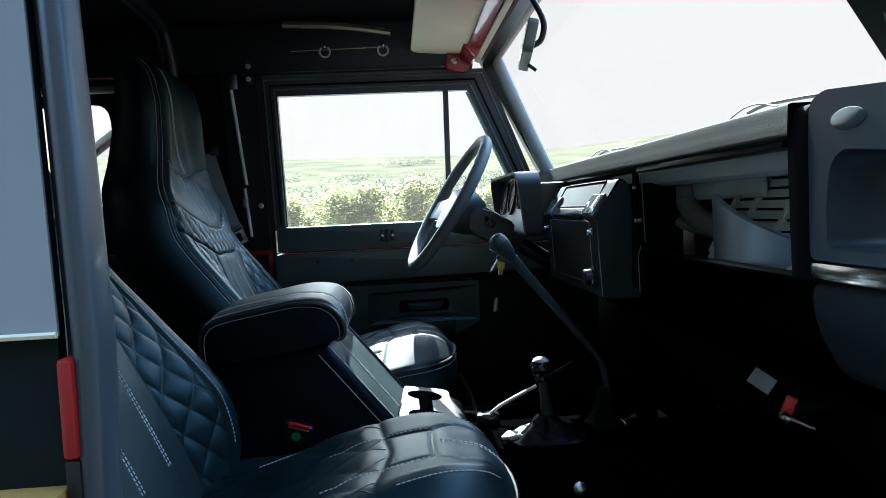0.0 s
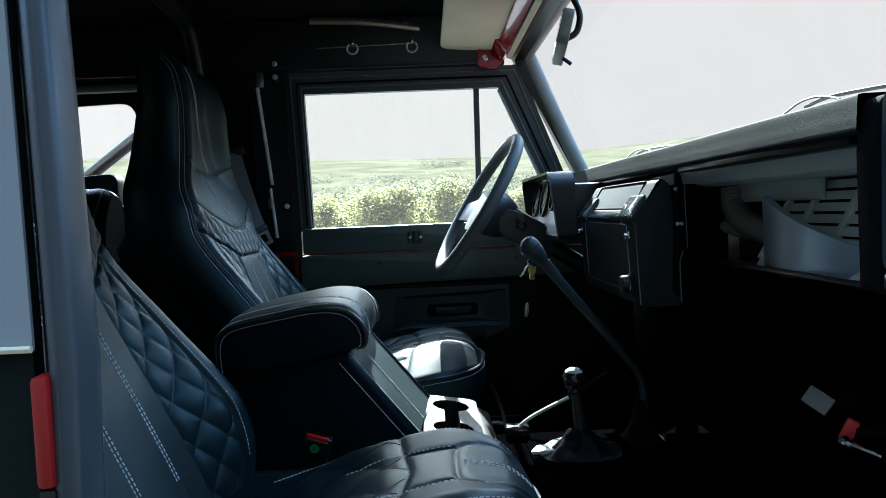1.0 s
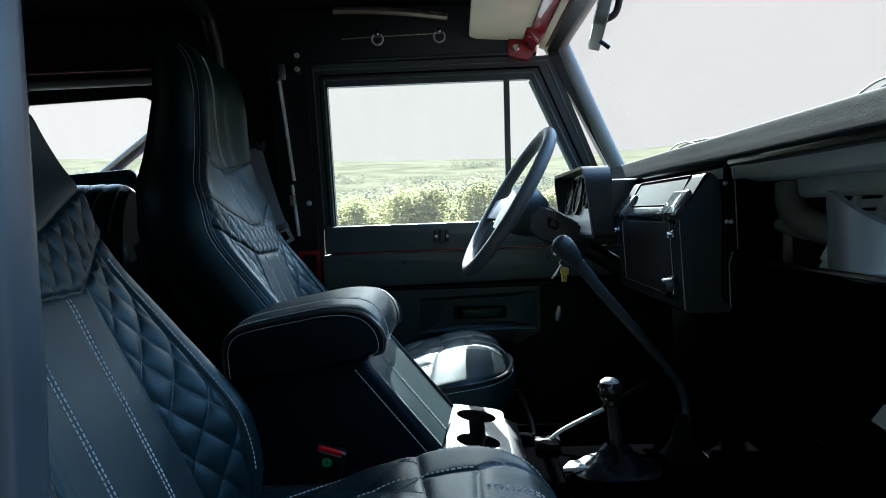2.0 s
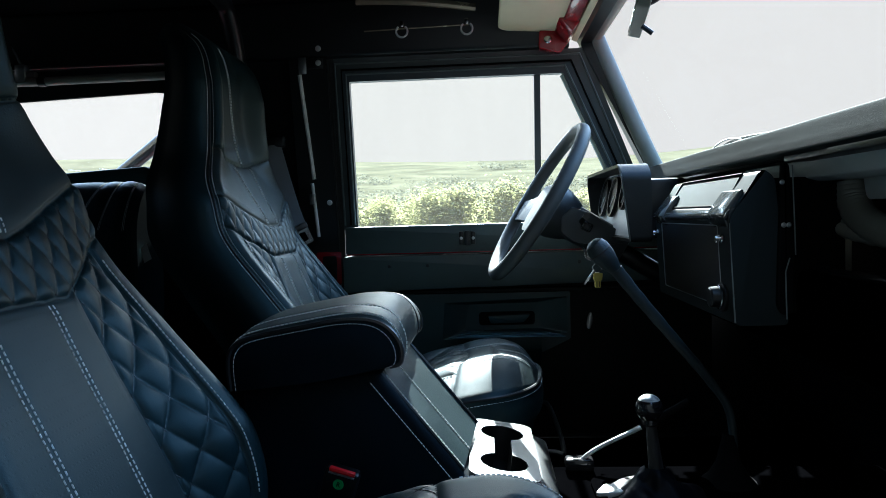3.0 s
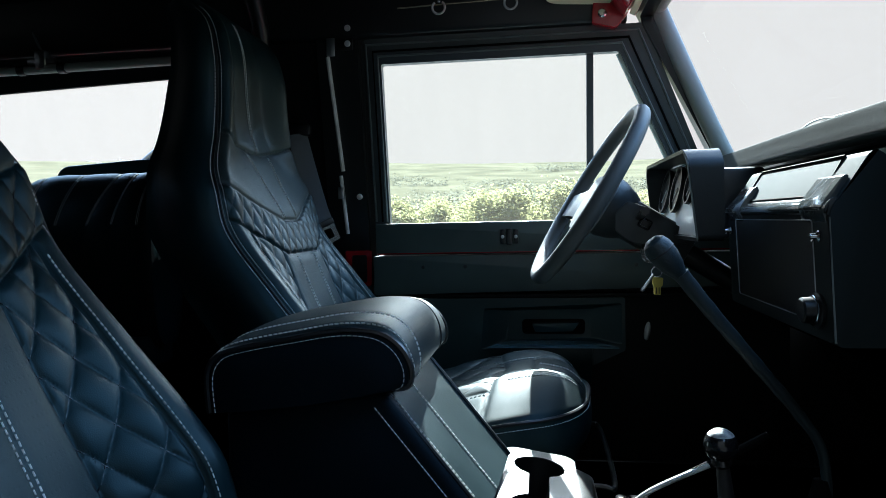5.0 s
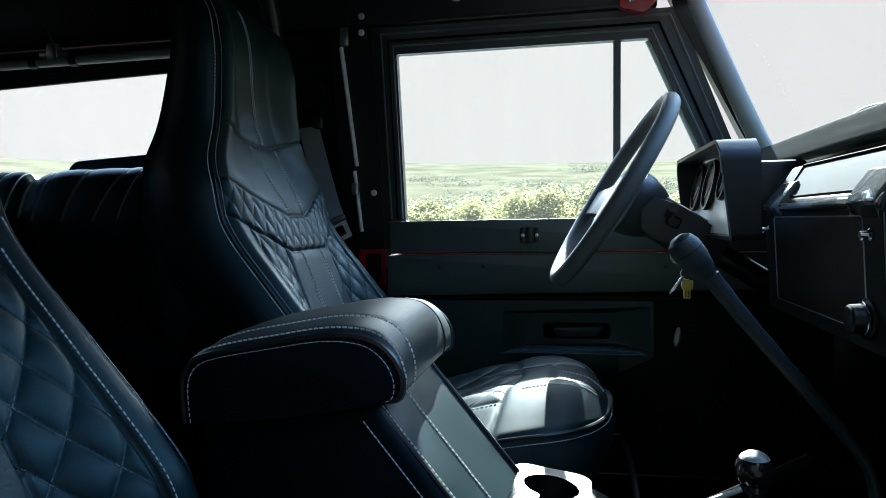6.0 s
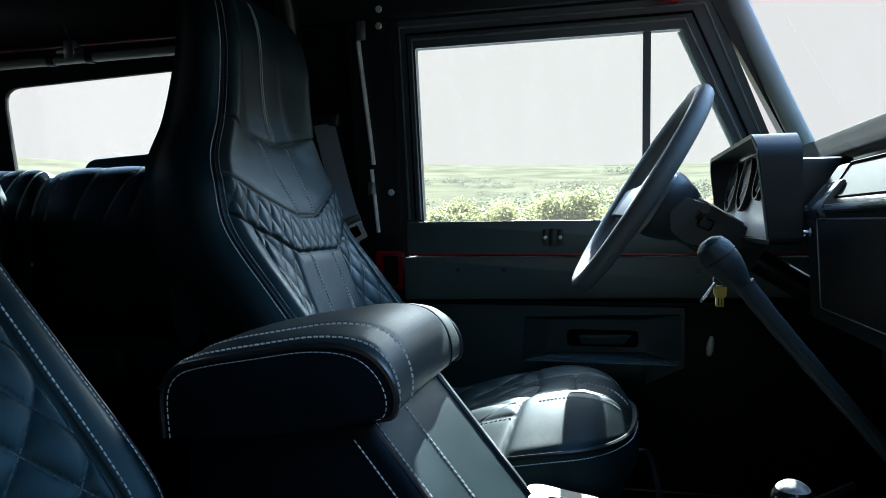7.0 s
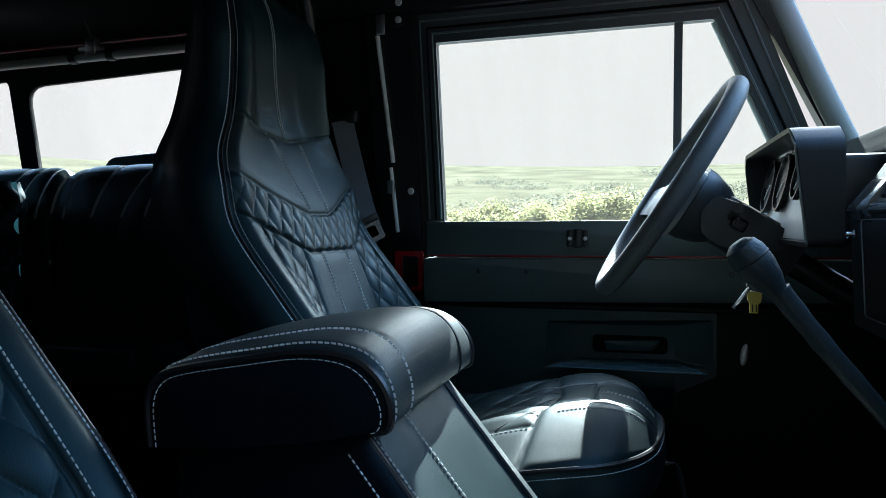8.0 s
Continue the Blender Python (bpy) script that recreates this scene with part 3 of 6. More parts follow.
POCKET_SKY = material("sky_reflection_pocket", (0.09, 0.165, 0.21), 0.25, vary=0.15)


def near_lean(bm):
    """Lets what stands at the passenger opening's rear edge rake back above the waist."""
    for v in bm.verts:
        if v.co.x > -0.5:
            v.co.x -= 0.095 * max(0.0, v.co.z - 1.26) + 0.03 * max(0.0, 1.26 - v.co.z)
    return bm


def build_posts():
    # far door post with its bolts, striker rail and hinge plates
    p = thing("door_post", "black steel door post with bright bolts", "post", (-0.52, 0.74, 0.70), kind="structure")
    inv = Matrix.Translation((0.52, -0.74, -0.70))
    col = join(leaf([(-0.585, 0.70), (-0.4825, 0.70), (-0.4825, 1.26), (-0.585, 1.26)], 0.075), leaf([(-0.585, 1.26), (-0.4825, 1.26), (-0.4825, 1.90), (-0.585, 1.90)], 0.075))
    for v in col.verts:
        v.co.y -= 0.018
    part("column", shift(col, inv), BLACK_STEEL, p)
    for x, z in ((-0.499, 1.785), (-0.500, 1.748), (-0.500, 1.380)):
        y = 0.656 if z > 1.7 else wall_y(z) - 0.019
        b = part("bolt", shift(lathe([(0.0075, 0), (0.0080, 0.002), (0.0065, 0.005), (0.003, 0.0055)], 12), inv @ Matrix.Translation((x, y, z)) @ pose(0, 0, 0, 90 + 5)), GLINT_METAL, p)
    rail = [(-0.537 - 0.068 * (z - 1.445), wall_y(z) - 0.026, z) for z in (1.722, 1.60, 1.445)]
    part("belt_rail", shift(tube(rail, 0.0055, 8), inv), GLINT_METAL, p)
    rail = [(-0.536 - 0.05 * (z - 1.286), wall_y(z) - 0.026, z) for z in (1.434, 1.286)]
    part("belt_rail", shift(tube(rail, 0.005, 8), inv), GLINT_METAL, p)
    part("hinge_plate", shift(box(-0.556, -0.535, 0.662, 0.668, 1.722, 1.766, 0.002), inv), ALU, p)
    part("hinge_arm", shift(box(-0.534, -0.490, 0.664, 0.670, 1.735, 1.762, 0.002), inv), BLACK_STEEL, p)
    part("latch_plate", shift(box(-0.552, -0.536, 0.712, 0.722, 1.375, 1.405, 0.002), inv), ALU, p)
    red = holed(corners([(-0.545, 1.15), (-0.476, 1.15), (-0.476, 1.242), (-0.545, 1.242)], 0.006), corners([(-0.528, 1.16), (-0.489, 1.16), (-0.489, 1.230), (-0.528, 1.230)], 0.004), lambda u, v, w: (u, 0.740 + w, v), 0.012)
    part("red_jamb", shift(red, inv), PAINT_RED, p, "red painted door jamb")
    # near door post
    q = thing("door_post", "satin grey steel post at the passenger door opening", "post", (-0.33, -0.86, 0.70), kind="structure")
    inv = Matrix.Translation((0.33, 0.86, -0.70))
    lean = lambda z: -0.862 + 0.149 * max(0, z - 1.26)
    bm = prism(corners([(-0.334, -0.022), (-0.314, -0.024), (-0.309, 0.012), (-0.334, 0.018)], 0.011), "z", 0.70, 1.90, 0)
    bmesh.ops.subdivide_edges(bm, edges=[e for e in bm.edges if abs(e.verts[0].co.z - e.verts[1].co.z) > 0.5], cuts=12)
    for v in bm.verts:
        v.co.y += lean(v.co.z)
    part("column", shift(near_lean(bm), inv), POST_PAINT, q)
    bm = prism(corners([(-0.3425, -0.004), (-0.3345, -0.004), (-0.3345, 0.02), (-0.3425, 0.02)], 0.002), "z", 0.70, 1.90, 0)
    bmesh.ops.subdivide_edges(bm, edges=[e for e in bm.edges if abs(e.verts[0].co.z - e.verts[1].co.z) > 0.5], cuts=12)
    for v in bm.verts:
        v.co.y += lean(v.co.z)
    part("seal", shift(near_lean(bm), inv), RUBBER, q)
    part("red_jamb", shift(box(-0.3425, -0.3305, -0.888, -0.868, 1.172, 1.247, 0.004), inv), JAMB_RED, q, "red painted jamb piece")
    part("red_jamb_foot", shift(box(-0.3425, -0.3305, -0.886, -0.868, 1.12, 1.1715, 0.003), inv), BLACK_STEEL, q)
    # cant rail over the far door with two strap rings
    rail = prism(corners([(0.665, 1.765), (0.735, 1.765), (0.715, 1.91), (0.645, 1.91)], 0.012), "x", -2.20, 0.16, 0)
    tagged(part("cant_rail_left", rail, BLACK_STEEL), "black painted roof rail over the door", "roof rail", kind="structure")
    rail = prism(corners([(-0.855, 1.80), (-0.785, 1.80), (-0.765, 1.91), (-0.835, 1.91)], 0.012), "x", -2.20, 0.16, 0)
    tagged(part("cant_rail_right", rail, BLACK_STEEL), "black painted roof rail over the door opening", "roof rail", kind="structure")
    # wide upper bead stands for a reflection, thin lower one carries the rings
    for pts, r in (([(-0.39, 0.640, 1.898), (-0.28, 0.640, 1.893), (-0.19, 0.640, 1.884), (-0.08, 0.642, 1.868)], 0.014), ([(-0.375, 0.656, 1.824), (-0.28, 0.655, 1.826), (-0.10, 0.655, 1.829)], 0.0025)):
        tagged(part("roof_streak", tube(smooth_path(pts, 4), r, 8, flat=0.6), CREAM_STREAK), "cream line along the roof rail, the wide one a painted reflection", "bead", kind="structure")
    for x in (-0.275, -0.105):
        r = thing("strap_ring", "small bright steel strap ring on the roof rail", "ring", (x, 0.662, 1.83), "strap rings on the roof rail")
        loop = [(0.015 * math.sin(a), -0.008, -0.011 + 0.015 * math.cos(a)) for a in (2 * math.pi * k / 20 for k in range(2, 19))]
        part("loop", tube(loop, 0.0027, 8), GLINT_METAL, r)
        part("clip", box(-0.005, 0.005, -0.010, 0.006, 0.0, 0.016, 0.0015), CHROME, r)


def build_windscreen():
    """Sloped frame, glass, red header and corner bracket."""
    SX = lambda z: 0.345 + 0.53 * (1.483 - z)          # the windscreen's plane
    f = thing("windscreen", "windscreen with a black frame and clear glass", "windscreen", (0.36, MID, 1.44), kind="structure")
    inv = Matrix.Translation((-0.36, -MID, -1.44))
    put = lambda u, v, w: (SX(v) + w, u, v)
    out = corners([(-0.86, 1.405), (0.775, 1.405), (0.70, 1.815), (-0.80, 1.815)], 0.02)
    hole = corners([(-0.80, 1.43), (0.722, 1.43), (0.688, 1.775), (-0.745, 1.775)], 0.02)
    part("frame", shift(holed(out, hole, put, 0.030), inv), BLACK_STEEL, f)
    bm = bmesh.new()
    o = corners([(-0.81, 1.42), (0.73, 1.42), (0.695, 1.785), (-0.755, 1.785)], 0.02)
    bm.faces.new([bm.verts.new(put(u, v, 0.018)) for u, v in o])
    g = part("glass", shift(bm, inv), SCREEN_GLASS, f)
    g.visible_shadow = False
    # red header strip inside the top, and its corner bracket
    header = prism(corners([(0.128, 1.792), (0.165, 1.785), (0.178, 1.812), (0.140, 1.835)], 0.006), "y", -0.78, 0.675, 0)
    part("header", shift(header, inv), PAINT_RED, f, "red painted header strip")
    lip = prism(corners([(0.166, 1.783), (0.180, 1.776), (0.190, 1.80), (0.178, 1.812)], 0.003), "y", -0.78, 0.675, 0)
    part("header_lip", shift(lip, inv), BEIGE, f, "pale inner lip of the header")
    br = prism(corners([(0.078, 1.758), (0.135, 1.744), (0.160, 1.775), (0.165, 1.80), (0.12, 1.82), (0.082, 1.805)], 0.008), "y", 0.640, 0.668, 0.003)
    b = part("corner_bracket", shift(br, inv), PAINT_RED, f, "red painted corner bracket with a bright bolt")
    part("bolt", shift(lathe([(0.009, 0), (0.010, 0.002), (0.007, 0.005), (0.003, 0.0055)], 12), inv @ Matrix.Translation((0.102, 0.6395, 1.777)) @ pose(0, 0, 0, 90)), CHROME, b)
    part("gusset", shift(prism([(0.118, 1.80), (0.150, 1.765), (0.170, 1.79), (0.135, 1.83)], "y", 0.52, 0.639, 0.003), inv), PAINT_RED, b)


def build_cage():
    """The outer cage hoop ahead of the windscreen."""
    c = thing("roll_cage", "satin grey-green outer roll cage tube round the windscreen", "roll cage", (0.39, 0.70, 1.40))
    inv = Matrix.Translation((-0.39, -0.70, -1.40))
    for s, y in (("post", 0.700), ("post", -0.82)):
        pts = smooth_path([(0.545, y, 1.12), (0.50, y, 1.22), (0.370, y, 1.476), (0.255, y, 1.745), (0.234, y * 0.992, 1.795)], 6)
        part(s, shift(tube(pts, 0.0208, 16), inv), TUBE_PAINT, c)
    part("cross_tube", shift(tube([(0.234, 0.70, 1.80), (0.234, -0.82, 1.80)], 0.0195, 14), inv), TUBE_PAINT, c)
    part("stay", shift(tube([(0.236, 0.70, 1.758), (0.188, 0.705, 1.758)], 0.011, 10), inv), TUBE_PAINT, c)
    for y in (0.70, -0.82):
        part("top_rail", shift(tube([(0.234, y * 0.99, 1.80), (0.10, y * 1.01, 1.93), (-0.1, y * 1.01, 2.00), (-1.2, y * 1.01, 2.02), (-2.15, y * 1.05, 1.98)], 0.0195, 12), inv), TUBE_PAINT, c)
    part("rear_stay", shift(tube([(-0.62, 0.80, 1.86), (-1.36, 0.825, 1.33)], 0.0195, 12), inv), BLACK_STEEL, c)


build_shell()
build_soft_top()
build_left_door()
build_posts()
build_windscreen()
build_cage()
first = wheel_under(1.25, 0.66)
for x, y in ((1.25, -0.76), (-1.25, 0.66), (-1.25, -0.76)):
    copy_thing(first, pose(x, y, 0.37))


# ---- seats ----
SEAT_Y = 0.36                                    # the driver's seat; the passenger's is 0.89 nearer
CEN = curve_of([(0.90, -0.40), (1.00, -0.425), (1.10, -0.462), (1.20, -0.503), (1.326, -0.553), (1.40, -0.592), (1.484, -0.630), (1.56, -0.640), (1.66, -0.645), (1.72, -0.665), (1.75, -0.70)])
BOL = curve_of([(0.90, -0.395), (0.95, -0.382), (1.00, -0.373), (1.05, -0.378), (1.09, -0.393), (1.20, -0.478), (1.30, -0.552), (1.376, -0.574), (1.42, -0.592), (1.48, -0.601), (1.56, -0.604), (1.63, -0.607), (1.70, -0.632), (1.75, -0.70)])
WID = curve_of([(0.90, 0.222), (1.05, 0.234), (1.30, 0.232), (1.376, 0.226), (1.42, 0.205), (1.48, 0.170), (1.55, 0.154), (1.65, 0.146), (1.71, 0.130), (1.75, 0.10)])
Z0, Z1 = 0.90, 1.75


def seam_head(ay):
    return 1.455 + 0.030 * (ay / 0.16) ** 1.4


def seam_yoke(ay):
    return 1.323 + 0.062 * max(0, (ay - 0.035) / 0.17) ** 1.15


def seam_band(ay):
    return 1.258 + 0.062 * max(0, (ay - 0.085) / 0.13) ** 0.95


def seam_side(z):
    return 0.100 + 0.05 * max(0, 1.26 - z)


def seam_edge(z):
    return WID(z) * 0.80


def region(y, z):
    ay = abs(y)
    if z > seam_head(ay):
        return "head"
    if z > seam_yoke(ay):
        return "yoke"
    if z > seam_band(ay):
        return "band"
    if ay < seam_side(z):
        return "centre"
    return "side" if ay < seam_edge(z) else "edge"


def pillow(p, q, du, dv):
    a, b = p / du + q / dv, p / du - q / dv
    return (abs(math.sin(math.pi * a)) * abs(math.sin(math.pi * b))) ** 0.42


def groove(d, w=0.0045):
    return math.exp(-(d / w) ** 2)


RECLINE = [0.0]                                 # extra lean of the backrest


def back_base(u, z):
    """The leather's face before tufting: u from -1 to 1 across."""
    a = abs(u)
    w = ease(0.40, 0.92, a)
    x = CEN(z) * (1 - w) + BOL(z) * w
    x -= 0.014 * ease(0.9, 1.0, a)
    x += 0.006 * math.cos(a * 1.5) + RECLINE[0] * (1.30 - z)
    return Vector((x, u * WID(z), z))


def back_face(u, z):
    p = back_base(u, z)
    e = 0.004
    n = (back_base(min(1, u + e), z) - back_base(max(-1, u - e), z)).cross(back_base(u, z + e) - back_base(u, z - e)).normalized()
    if n.x < 0:
        n = -n
    y, ay = p.y, abs(p.y)
    r = region(y, z)
    h = 0.0
    edge = min(abs(z - seam_head(ay)), abs(z - seam_yoke(ay)), abs(z - seam_band(ay)))
    if z < seam_band(ay):
        edge = min(edge, abs(ay - seam_side(z)), abs(ay - seam_edge(z)))
    if r == "band":
        h = 0.0042 * pillow(y, z * 1.0, 0.033, 0.060) * min(1, edge / 0.010) ** 0.5
    elif r == "side":
        h = -0.0030 + 0.0058 * pillow(ay - 0.1, z * 1.05, 0.046, 0.066) * min(1, edge / 0.010) ** 0.5
    else:
        h = 0.0030 * min(1, edge / 0.016) ** 0.6
        if r == "head":
            h += 0.002 * (1 - groove(y, 0.006))
        elif r == "yoke":
            h -= 0.0012 * groove(ay - (0.032 + 0.02 * (z - 1.32) / 0.13), 0.005)
        elif r == "centre":
            h -= 0.0012 * groove(ay - 0.047, 0.005)
    h -= 0.0024 * groove(edge, 0.0028)
    h *= ease(1.0, 0.95, abs(u))
    return p + n * h


def split_grid(fn, us, vs, key):
    """Meshes of places fn(u, v), one for each value of key(u, v) at a face's middle."""
    pts = [[fn(u, v) for u in us] for v in vs]
    arr = np.array([[tuple(q) for q in row] for row in pts])
    nor = np.cross(np.gradient(arr, axis=1), np.gradient(arr, axis=0))
    nor /= np.maximum(1e-9, np.linalg.norm(nor, axis=2, keepdims=True))
    out = {}
    for j in range(len(vs) - 1):
        for i in range(len(us) - 1):
            out.setdefault(key((us[i] + us[i + 1]) / 2, (vs[j] + vs[j + 1]) / 2), []).append((i, j))
    made = {}
    for k, cells in out.items():
        index, verts, faces = {}, [], []
        for i, j in cells:
            f = []
            for a, b in ((i, j), (i + 1, j), (i + 1, j + 1), (i, j + 1)):
                if (a, b) not in index:
                    index[(a, b)] = len(verts)
                    verts.append(pts[b][a])
                f.append(index[(a, b)])
            faces.append(f)
        me = bpy.data.meshes.new(k)
        me.from_pydata(verts, [], faces)
        me.polygons.foreach_set("use_smooth", [True] * len(faces))
        me.update()
        order = sorted(index, key=index.get)
        me.normals_split_custom_set_from_vertices([tuple(nor[b][a]) for a, b in order])
        made[k] = me
    return made


def stitches(paths, long=0.0036, gap=0.0020, thick=0.00050):
    """Thread dashes along (place, normal) paths, all in one mesh."""
    verts, faces = [], []
    for path in paths:
        acc, last = 0.0, None
        dense = []
        for (p, n), (q, m) in zip(path, path[1:]):
            k = max(1, int((q - p).length / 0.001))
            dense += [(p.lerp(q, i / k), n) for i in range(k)]
        if not dense:
            continue
        along, i, n_d = 0.0, 0, len(dense)
        while i < n_d - 1:
            j, length = i, 0.0
            while j < n_d - 1 and length < long:
                length += (dense[j + 1][0] - dense[j][0]).length
                j += 1
            a, n = dense[i]
            b = dense[j][0]
            d = (b - a)
            if d.length > 1e-5:
                d.normalize()
                s = n.cross(d).normalized() * thick
                up = n * 0.0013
                base = len(verts)
                for c in (a, b):
                    verts += [c + s - n * 0.0006, c - s - n * 0.0006, c - s * 0.5 + up, c + s * 0.5 + up]
                faces += [(base, base + 1, base + 2, base + 3), (base + 4, base + 5, base + 6, base + 7), (base, base + 3, base + 7, base + 4), (base + 3, base + 2, base + 6, base + 7), (base + 2, base + 1, base + 5, base + 6)]
            length = 0.0
            while j < n_d - 1 and length < gap:
                length += (dense[j + 1][0] - dense[j][0]).length
                j += 1
            i = max(j, i + 1)
    me = bpy.data.meshes.new("stitching")
    me.from_pydata([tuple(v) for v in verts], [], faces)
    me.update()
    return me


def facing(fn, u, v, du, dv, out):
    """The surface's normal at fn(u, v), on the side of out."""
    n = (Vector(fn(u + du, v)) - Vector(fn(u - du, v))).cross(Vector(fn(u, v + dv)) - Vector(fn(u, v - dv))).normalized()
    return n if n.dot(Vector(out)) > 0 else -n


def on_back(y, z):
    u = max(-0.999, min(0.999, y / WID(z)))
    e = 0.006
    p = back_face(u, z)
    n = (back_base(min(1, u + e), z) - back_base(max(-1, u - e), z)).cross(back_base(u, z + e) - back_base(u, z - e)).normalized()
    return p, (n if n.x > 0 else -n)


def back_paths():
    out = []
    line = lambda f, z0, z1, n=40: [on_back(f(z), z) for z in steps(z0, z1, n)]
    for o in (-0.0035, 0.0035):
        out.append(line(lambda z: o, 1.462, 1.72))
        for s in (1, -1):
            out.append(line(lambda z: s * (0.032 + 0.02 * (z - 1.32) / 0.13 + o), 1.328, seam_head(0.04) - 0.004))
            out.append(line(lambda z: s * (0.047 + o), 1.02, 1.254))
    for s in (1, -1):
        out.append(line(lambda z: s * WID(z) * 0.968, 0.95, 1.72, 160))
        out.append(line(lambda z: s * (seam_edge(z) + 0.006), 1.0, 1.29))
    return out


CUSH_Z = curve_of([(0.0, 0.950), (0.2, 0.965), (0.36, 0.995), (0.55, 1.029), (0.705, 1.047), (0.82, 1.053), (0.91, 1.042), (0.96, 1.020), (0.985, 1.002), (1.0, 0.986)])


LIFT = [-0.013]                                 # how far the padding stands up or has sunk


def cush_half(x):
    """Half the cushion's width: straight sides, then a rounded nose."""
    t = max(0.0, (x + 0.20) / 0.242)
    return 0.234 * max(0.0, 1 - t ** 3) ** 0.45


def cush_base(u, s):
    """The seat cushion's top; u across, s from the back (0) to the front edge (1)."""
    a = abs(u)
    x = -0.43 + 0.4635 * s
    half = cush_half(x)
    x += 0.009 * (1 - a * a) * ease(0.8, 1.0, s)
    rim = 0.955 + 0.027 * ease(0.3, 0.8, s)
    top = CUSH_Z(s) + LIFT[0] * ease(0.2, 0.6, s) * ease(1.0, 0.985, s) - 0.005 * (1 - ease(0.1, 0.62, a)) * (1 - ease(0.42, 0.72, s))
    fall = 1 - max(0.0, (a - 0.48) / 0.52) ** 1.25
    dip = 0.008 * (1 - ease(0.86, 1.0, s)) * (1 - ease(0.18, 0.58, a))
    return Vector((x, u * half, rim + (top - rim) * fall - dip))


def cush_side(s):
    return 0.150


def cush_front(ay):
    return 0.68 - 0.04 * (ay / 0.13)


def cush_arc(ay):
    """The back edge of the tongue-shaped front panel, square with round corners."""
    return 0.80 + 0.17 * (ay / 0.09) ** 6


def cush_key(u, s):
    ay = abs(u) * 0.234
    if s < cush_front(ay):
        return "quilt" if ay < cush_side(s) else ("bolster" if u > 0 else "bolster_r")
    return "front"


def quilt_lines(du, dv, keep, place, p_range, q_range, n=70):
    """Sewn lines of a diamond quilt: p / du + q / dv and p / du - q / dv whole."""
    out = []
    p0, p1 = p_range
    for sg in (1, -1):
        ks = [p / du + sg * q / dv for p in p_range for q in q_range]
        for k in range(math.ceil(min(ks)), math.floor(max(ks)) + 1):
            run = []
            for p in steps(p0, p1, n):
                q = sg * (k - p / du) * dv
                if keep(p, q):
                    run.append(place(p, q))
                elif len(run) > 3:
                    out.append(run)
                    run = []
                else:
                    run = []
            if len(run) > 3:
                out.append(run)
    return out


def cush_face(u, s):
    p = cush_base(u, s)
    ay = abs(u) * 0.234
    k = cush_key(u, s)
    edge = abs(s - cush_front(ay)) * 0.47
    if s < cush_front(ay):
        edge = min(edge, abs(ay - cush_side(s)))
    seams = edge
    if s > cush_front(ay) and ay < 0.16:
        seams = min(seams, abs(s - cush_arc(ay)) * 0.47 if ay < 0.08 else abs(ay - 0.09 * max(0.0, (s - 0.80) / 0.17) ** (1 / 6)) if s > 0.80 else 1.0)
        if s < cush_arc(ay):
            seams = min(seams, abs(ay - 0.055))
    h = 0.0022 * min(1, seams / 0.014) ** 0.6
    if k == "quilt":
        h = 0.0046 * pillow(p.y, p.x * 1.0, 0.075, 0.10) * min(1, edge / 0.026)
    h -= 0.0018 * groove(seams, 0.0034)
    h *= ease(1.0, 0.94, abs(u)) * ease(1.0, 0.95, s)
    return p + Vector((0.25 * ease(0.8, 1, s), 0.3 * math.copysign(ease(0.85, 1, abs(u)), u), 0.95)).normalized() * h


